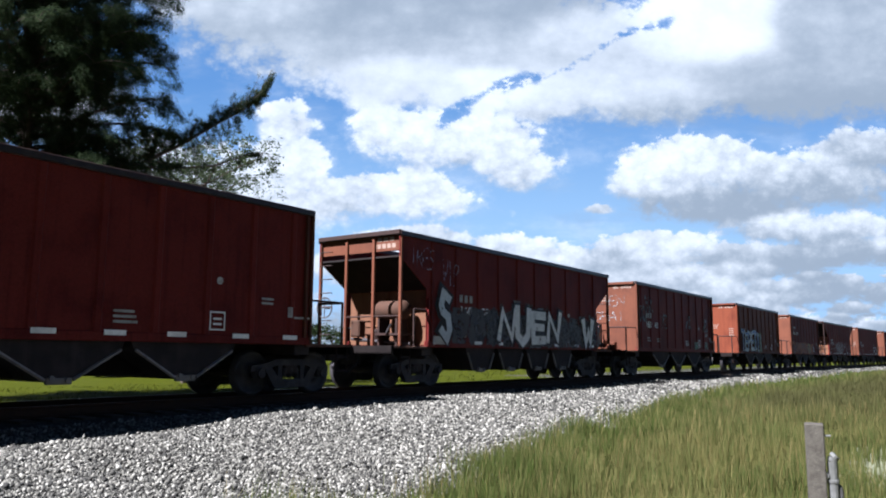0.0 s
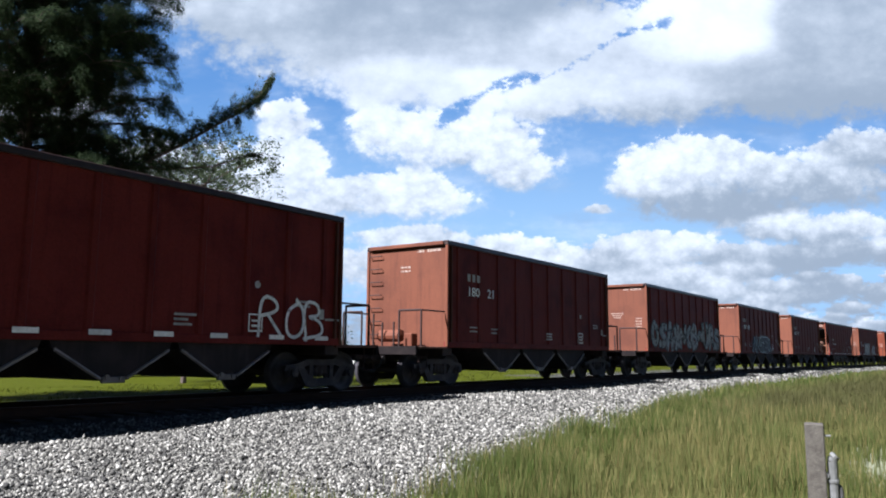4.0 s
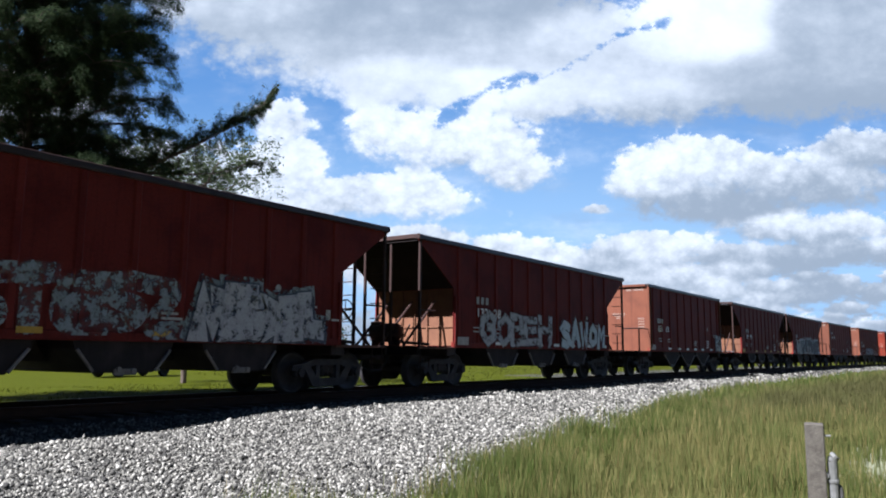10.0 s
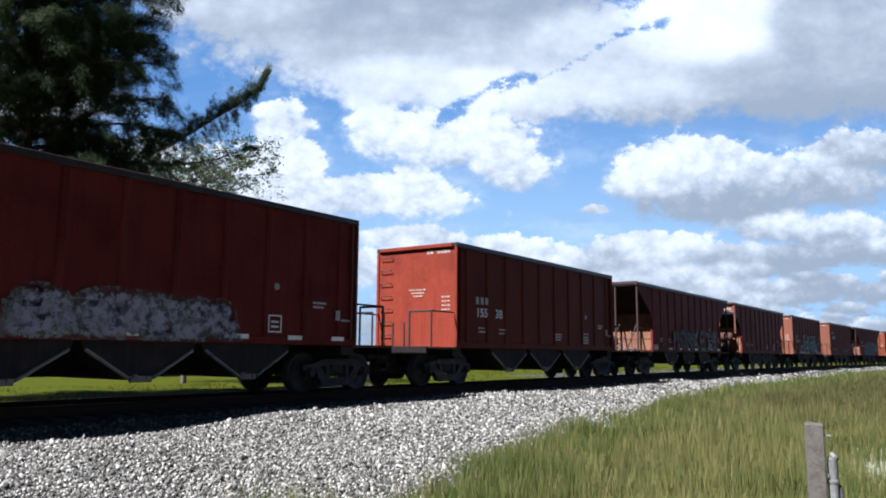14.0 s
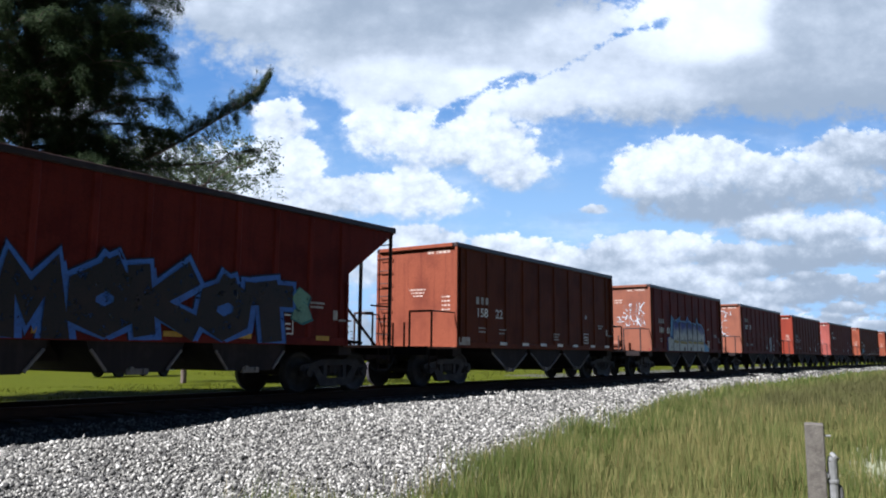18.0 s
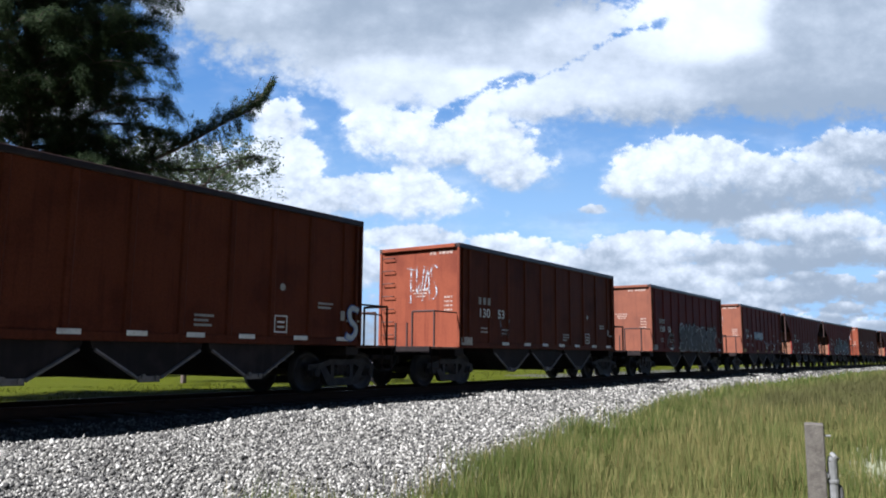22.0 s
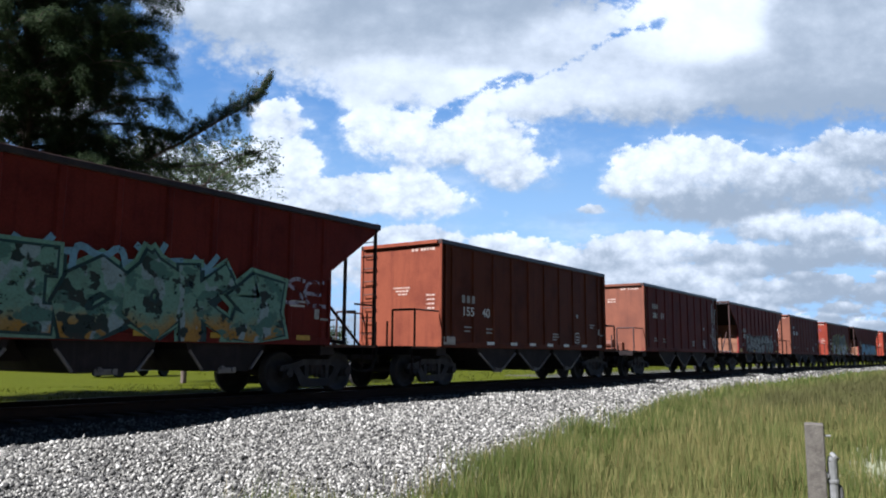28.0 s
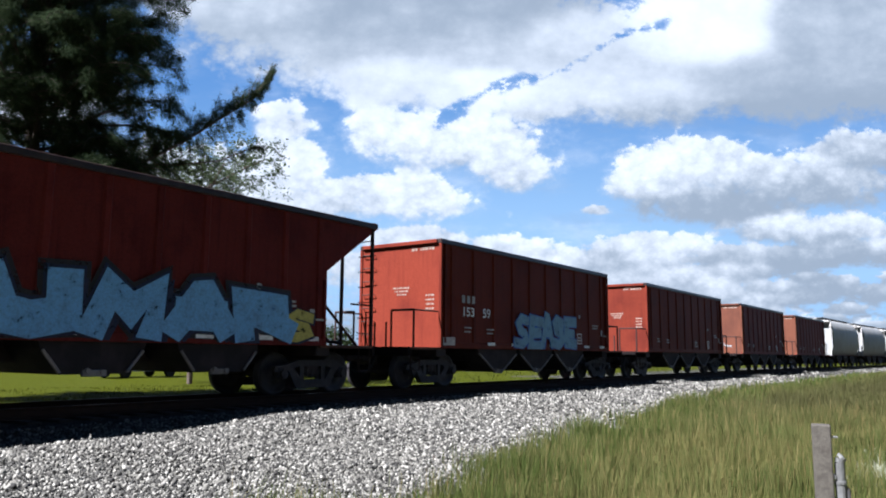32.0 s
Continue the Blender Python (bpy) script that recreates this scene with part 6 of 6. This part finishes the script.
SLACK = [-0.03, -0.03, -0.19, 0.63, 0.56, 0.58, 0.59, 0.62, 0.64, 0.67, 0.67, 0.56, 0.53, 0.59, 0.49, 0.33, 0.34, 0.46, 0.4, 0.24, 0.28, 0.33, 0.29, 0.25, 0.21, 0.17, 0.22, -0.06, -0.01, -0.02, 0.02, 0.08, 0.18, 0.19, 0.2, 0.26, 0.31, -0.56, -0.5, -0.33, -0.34, -0.36, -0.38, -0.4, -0.34, -0.4, -0.4, -0.44, -0.52, -0.5, -0.5, -0.5, -0.5, -0.5, -0.5, -0.5]


def car_place(n):
    """Where along the line car n has its middle at the start; couplings are not all drawn alike."""
    k = n - 28
    return 441.0 + (14.985 if k < 0 else 14.905) * k + SLACK[n + 1]


def recolour(car, paint):
    for o in car.children_recursive:
        if o.type == "MESH" and o.data.materials and o.data.materials[0] == RED:
            o.material_slots[0].link = "OBJECT"
            # ends of red and brown cars take the copy with sun warmth in its colour
            o.material_slots[0].material = SUNLIT_END if paint in (BROWN, RED) and o.name.startswith(("end_", "air_tank", "corner")) else paint


def build_train():
    cars = []
    for i, row in enumerate(ROSTER):
        kind, paint, number, shine = row.split()
        n = i - 1
        x, y, a = course(car_place(n))
        car = copy_thing(TYPES[kind], pose(x, y, 0, 0, 0, math.degrees(a)))
        cars.append(car)
        if kind == "t":
            tagged(car, "grey covered hopper car with bulging sides", "freight car", "cars of the train")
            continue
        recolour(car, PAINTS[paint])
        if kind == "a" and paint not in "bp":
            for o in [o for o in car.children if o.name.startswith("air_tank")]:
                bpy.data.objects.remove(o)
        tagged(car, TONES[paint] + " " + WORDS[kind][3:] + ", weathered", "freight car", "cars of the train")
        # the brown cars carry their number high, but for two
        high = {1: 0.28, 28: 0.1}.get(n, 0.72) if paint in "bp" else 0.1
        x0 = {"a": -4.42, "s": -4.14, "c": -3.86}[kind]
        gap = {"a": 1.05, "s": 0.94, "c": 1.12}[kind]
        if kind == "c" and number.startswith("16,"):
            gap = 1.05
        lettering(car, number.split(",") if number != "-" else None, x0, 2.2 + high, (1.93 if number != "16,046" else 1.88) + high - (0.12 if paint in "bp" else 0.07), 0.25, x0 + gap)
        stencils(car, kind, n)
        ex = {"a": -5.424, "s": -6.83, "c": -6.424}[kind]
        if kind == "a":
            end_marks(car, ex - 0.003 + 0.03, n, "b" if paint in "bp" else "r")
        elif kind == "c":
            end_marks(car, ex, n, "panel")
        if shine == "w":
            reflectors(car, DULL, [-5.3 if kind == "a" else -5.1], 0.55, 0.22)
            reflectors(car, WHITE, [-3.1, -1.75, -0.55, 0.65, 1.85, 3.3, 4.6], 0.4, 0.09, 1.16)
        elif shine == "y":
            reflectors(car, YELLOW, [-5.0], 0.55, 0.2)
            reflectors(car, YELLOW, [-1.9, 0.4, 2.0, 4.2], 0.4, 0.1, 1.16)
        elif shine == "v":
            reflectors(car, YELLOW, [-5.15], 0.1, 0.95, 1.15)
            reflectors(car, YELLOW, [-2.75, -0.95, 0.65, 2.2, 4.1], 0.1, 0.42, 1.2)
    for proto in TYPES.values():
        for o in [*proto.children_recursive, proto]:
            bpy.data.objects.remove(o)
    spray_all({i - 1: c for i, c in enumerate(cars)})
    return cars


def spray_all(c):
    g = graffiti
    tag = dict(bold=0.026, edge=0)
    g(c[0], "HHHHHHHHHH", -3.9, 5.2, 1.15, 2.15, "smoke", "black", 0.7, 0, 301)
    g(c[0], "S", -4.85, -4.2, 1.15, 2.55, "pale", "black", 0.26, 0.05, 1, back="black")
    g(c[0], "NUEN", -1.85, 2.2, 1.2, 2.35, "white", "black", 0.24, 0.05, 2, back="grey")
    g(c[0], "W", 4.0, 5.0, 1.15, 2.2, "white", "black", 0.3, 0.05, 3, back="grey")
    g(c[0], "IRES", -6.1, -5.1, 3.1, 3.7, "violet", "grey", seed=4, **tag)
    g(c[0], "WIP", -4.7, -3.9, 2.75, 3.4, "violet", "grey", seed=5, **tag)
    for k, (x, z) in enumerate(((-5.1, 2.3), (-4.4, 2.75), (-2.5, 2.1), (0.9, 2.2), (3.6, 2.1))):
        g(c[1], "XZ", x, x + 0.75, z, z + 0.7, "grey", "grey", 0.16, 0, 6 + 200 * k)
    g(c[1], "GR", 2.2, 2.7, 1.2, 1.6, "mint", "teal", 0.06, 0.0, 7)
    g(c[1], "R", 3.9, 4.4, 1.2, 1.6, "mint", "teal", 0.06, 0.0, 8)
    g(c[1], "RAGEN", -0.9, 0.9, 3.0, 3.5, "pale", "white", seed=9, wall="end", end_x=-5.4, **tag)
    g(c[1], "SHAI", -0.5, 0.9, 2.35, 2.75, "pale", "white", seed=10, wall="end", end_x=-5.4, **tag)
    g(c[2], "TEPETI", -4.7, -0.4, 1.2, 2.4, "pale", "navy", 0.2, 0.05, 11, shine="blue")
    g(c[2], "ETA", -1.7, 0.2, 1.25, 2.3, "silver", "green", 0.13, 0.04, 12)
    g(c[3], "ZOMBEMAK", -5.0, 2.6, 1.15, 2.0, "grey", "orange", 0.16, 0.03, 13, round_it=True)
    g(c[3], "EB", 0.5, 1.8, 1.2, 1.9, "green", "grey", 0.16, 0.0, 14)
    g(c[4], "MHOXUM", -2.35, 1.4, 1.15, 2.3, "silver", "white", 0.07, 0, 15)
    g(c[4], "S*X*S", -2.2, 1.2, 1.2, 2.2, "silver", "white", 0.05, 0, 115)
    g(c[4], "W", 1.9, 2.6, 1.7, 2.2, "white", "white", 0.05, 0, 16)
    g(c[5], "ROB", 3.0, 4.9, 1.15, 2.0, "white", "white", 0.07, 0, 17)
    g(c[7], "OSA*NOB~URS", -5.0, 5.2, 1.2, 2.45, "tarnish", "black", 0.3, 0.045, 18, round_it=True, stacked=True)
    g(c[8], "ANSER", -2.4, 2.4, 1.1, 2.05, "ink", "pale", 0.3, 0.05, 19, back="black", stacked=True)
    g(c[8], "S", -0.5, 0.15, 2.1, 3.2, "faint", "violet", 0.09, 0.045, 20, wall="end", end_x=-5.4, round_it=True)
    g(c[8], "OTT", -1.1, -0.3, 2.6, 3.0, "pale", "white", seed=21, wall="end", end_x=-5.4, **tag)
    g(c[10], "KAROK", 0.2, 4.6, 1.2, 2.1, "grey", "grey", 0.07, 0, 22)
    g(c[11], "BOSTE", -2.6, 0.0, 1.15, 2.3, "silver", "slate", 0.42, 0.04, 23, back="faint", round_it=True)
    g(c[11], "MUK", 1.6, 3.2, 1.15, 2.2, "silver", "grey", 0.36, 0.0, 24)
    g(c[14], "OSBTESZ", -4.4, 1.0, 1.15, 2.3, "faint", "grey", 0.34, 0, 25, round_it=True)
    g(c[14], "NESEL", 1.2, 4.6, 1.15, 2.15, "silver", "slate", 0.4, 0.03, 26, back="faint", stacked=True)
    g(c[15], "GOBEH", -4.0, 0.4, 1.15, 2.1, "silver", "grey", 0.22, 0.03, 27)
    g(c[15], "SAWOM", 1.2, 4.8, 1.15, 2.1, "pale", "grey", 0.24, 0.04, 28)
    g(c[16], "RO", 4.3, 5.3, 1.15, 2.0, "pale", "navy", 0.1, 0.05, 29)
    g(c[18], "SB", -4.1, -2.4, 1.15, 2.1, "silver", "grey", 0.3, 0.03, 30)
    g(c[18], "UOTOKE", -2.4, 4.4, 1.12, 2.25, "navy", "pale", 0.46, 0.06, 31, back="silver", round_it=True)
    g(c[19], "UIOB", -0.9, 0.35, 2.45, 2.95, "white", "white", seed=32, wall="end", end_x=-5.4, bold=0.035, edge=0)
    g(c[19], "SRSZ", -0.8, 0.3, 2.1, 2.35, "white", "white", seed=132, wall="end", end_x=-5.4, bold=0.03, edge=0)
    g(c[20], "BSEM", -2.3, 1.8, 1.15, 1.85, "violet", "faint", 0.42, 0.03, 33, stacked=True, back="grey", round_it=True)
    g(c[22], "MORKETE", -2.6, 4.4, 1.15, 2.1, "grey", "slate", 0.16, 0.03, 34)
    g(c[24], "JHHA", -2.9, 3.7, 1.12, 2.45, "ink", "pale", 0.42, 0.05, 35)
    g(c[24], "W", 4.6, 5.1, 1.7, 2.4, "white", "white", 0.04, 0, 36)
    g(c[26], "MOKOT", -2.6, 3.5, 1.12, 2.35, "black", "blue", 0.46, 0.09, 37, back="navy")
    g(c[26], "S", 3.5, 4.0, 1.5, 2.2, "mint", "teal", 0.22, 0.02, 137)
    block_mural(c[28])
    g(c[28], "S*IK", 0.2, 1.15, 2.7, 3.2, "white", "white", seed=39, wall="end", end_x=-5.4, bold=0.045, edge=0)
    g(c[28], "REOS*A", -0.15, 1.2, 2.15, 2.65, "white", "white", seed=40, wall="end", end_x=-5.4, bold=0.045, edge=0)
    g(c[29], "REKOMSE", -5.0, 3.6, 1.5, 2.4, "grey", "grey", 0.05, 0, 41)
    g(c[29], "S*X", 1.7, 2.4, 1.2, 2.1, "pale", "silver", 0.07, 0, 42)
    g(c[29], "MORN", -0.4, 0.9, 3.2, 3.6, "white", "white", seed=43, wall="end", end_x=-5.4, bold=0.045, edge=0)
    g(c[29], "~S~OR~", -0.8, 0.8, 1.95, 2.3, "white", "white", seed=144, wall="end", end_x=-5.4, bold=0.045, edge=0)
    g(c[29], "BOSE", -0.95, 0.75, 2.25, 3.05, "white", "grey", 0.05, 0.0, 44, wall="end", end_x=-5.4)
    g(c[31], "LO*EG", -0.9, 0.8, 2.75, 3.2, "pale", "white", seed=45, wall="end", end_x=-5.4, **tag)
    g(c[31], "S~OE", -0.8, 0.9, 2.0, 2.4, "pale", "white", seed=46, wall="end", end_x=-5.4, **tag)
    g(c[32], "BABE", -4.4, -3.4, 1.3, 1.85, "sky_blue", "navy", 0.1, 0.03, 47)
    g(c[32], "S", 4.9, 5.3, 1.2, 2.0, "pale", "blue", 0.12, 0.02, 48)
    g(c[33], "W", -3.2, -2.6, 1.3, 2.0, "grey", "grey", 0.08, 0, 49)
    g(c[33], "TWAS", -0.4, 0.7, 2.4, 3.4, "yellow", "white", 0.04, 0, 50, wall="end", end_x=-5.4)
    g(c[34], "SX*BZRK", -1.7, 4.0, 1.1, 2.3, "black", "silver", 0.34, 0.05, 51, back="smoke", stacked=True, round_it=True)
    g(c[34], "SX*RZ*K", -1.9, 4.2, 1.1, 2.35, "silver", "grey", 0.1, 0.0, 151)
    g(c[34], "O", -3.4, -2.5, 1.1, 2.0, "grey", "grey", 0.3, 0, 52)
    g(c[35], "BINGMEG", -2.4, -0.3, 1.95, 2.4, "pale", "sky_blue", 0.1, 0.03, 53)
    g(c[35], "~~", -0.3, 3.6, 1.25, 2.3, "violet", "blue", 0.05, 0, 54)
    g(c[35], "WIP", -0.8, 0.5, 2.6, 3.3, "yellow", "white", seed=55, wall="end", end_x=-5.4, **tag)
    g(c[36], "BOKE", -1.2, 1.2, 1.2, 2.0, "silver", "grey", 0.09, 0, 56)
    g(c[37], "JAHO", -2.7, 3.8, 1.1, 2.55, "ink", "pale", 0.52, 0.04, 57)
    g(c[38], "HUEB", -1.0, 3.0, 1.4, 2.7, "silver", "silver", 0.08, 0, 58)
    g(c[38], "OSKY", -0.9, 0.9, 2.7, 3.5, "white", "white", seed=59, wall="end", end_x=-5.4, bold=0.08, edge=0)
    g(c[40], "MEN", -1.5, 1.5, 1.2, 2.0, "pale", "grey", 0.2, 0.0, 60)
    g(c[41], "SECOKS", -3.4, 3.7, 1.1, 2.5, "mint_orange", "deep", 0.46, 0.05, 61, back="mint", stacked=True)
    g(c[41], "VIUIVI", -3.4, 3.6, 1.3, 2.4, "deep", "deep", 0.13, 0.0, 161)
    g(c[41], "**M**", -3.0, 2.4, 2.1, 2.75, "sky_blue", "mint", 0.12, 0, 162)
    g(c[41], "SE", 3.8, 5.0, 1.9, 2.5, "violet", "grey", 0.08, 0, 62)
    g(c[43], "OTSE", 4.4, 5.1, 1.2, 3.6, "silver", "grey", 0.08, 0, 63)
    g(c[44], "URESTO", -3.4, 3.4, 1.15, 2.1, "tarnish", "black", 0.34, 0.05, 64, stacked=True, back="grey")
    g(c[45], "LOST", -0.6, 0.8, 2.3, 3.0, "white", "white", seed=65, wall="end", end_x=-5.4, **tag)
    g(c[46], "FIPER", -3.0, 3.1, 1.14, 2.85, "moss_white", "black", 0.44, 0.045, 66, back="olive_moss", stacked=True, round_it=True)
    g(c[46], "*Z*X*", -3.9, 3.9, 1.2, 2.2, "olive_moss", "green", 0.2, 0.0, 166)
    g(c[46], "AVIMA", -3.0, 2.8, 1.3, 2.4, "black", "green", 0.07, 0.0, 167)
    g(c[46], "SC", 0.2, 0.9, 2.1, 3.5, "lilac", "lilac", 0.12, 0.001, 67, wall="end", end_x=-5.4)
    g(c[47], "FUMAR", -3.4, 4.25, 1.1, 2.2, "azure", "navy", 0.5, 0.05, 68, back="black")
    g(c[47], "S", 3.9, 4.8, 1.15, 1.9, "yellow", "navy", 0.22, 0.03, 69)
    g(c[48], "SEASE", -1.6, 2.6, 1.12, 2.2, "sky_blue", "blue", 0.28, 0.03, 70)
    g(c[50], "PAL", -0.9, 0.8, 1.6, 3.5, "white", "white", 0.09, 0, 71, wall="end", end_x=-5.4)


CARS = build_train()


def motions():
    for i, car in enumerate(CARS):
        s0 = car_place(i - 1)
        times = [0.0]
        bend = sorted((s0 - s) / SPEED for s in np.arange(55, 180, 10.0))
        times += [round(t * FPS) / FPS for t in bend if 0.15 < t < 31.85] + [32.0]
        rows = []
        for t in times:
            x, y, a = course(s0 - SPEED * t)
            rows.append((t, pose(x, y, 0, 0, 0, math.degrees(a))))
        walk(car, rows)
    sway = [(0, -2), (1, -1.5), (2, -2.5), (3, -2), (5.5, -2.5), (7, -0.9), (8, -2), (9, 1.5), (10, -4.5), (11, 1), (12, -2), (13, 1.6), (14, -0.3), (17, 0.8), (18, -1), (19, -0.3), (20, 2.4),
            (21, -4), (22, -2.8), (23, 1), (24, -2), (25, 1.6), (28, -1.5), (29, 0.8), (30, -4.8), (31, -3.4), (32, 0)]
    walk(BOUGH, [(t, pose(*BOUGH_FOOT, 0, -2.0 - lift, 0)) for t, lift in sway])
    walk(SKY, [(0, pose(*EYE, 0, 0, -0.25)), (32, pose(*EYE, 0, 0, 0.4))])


motions()
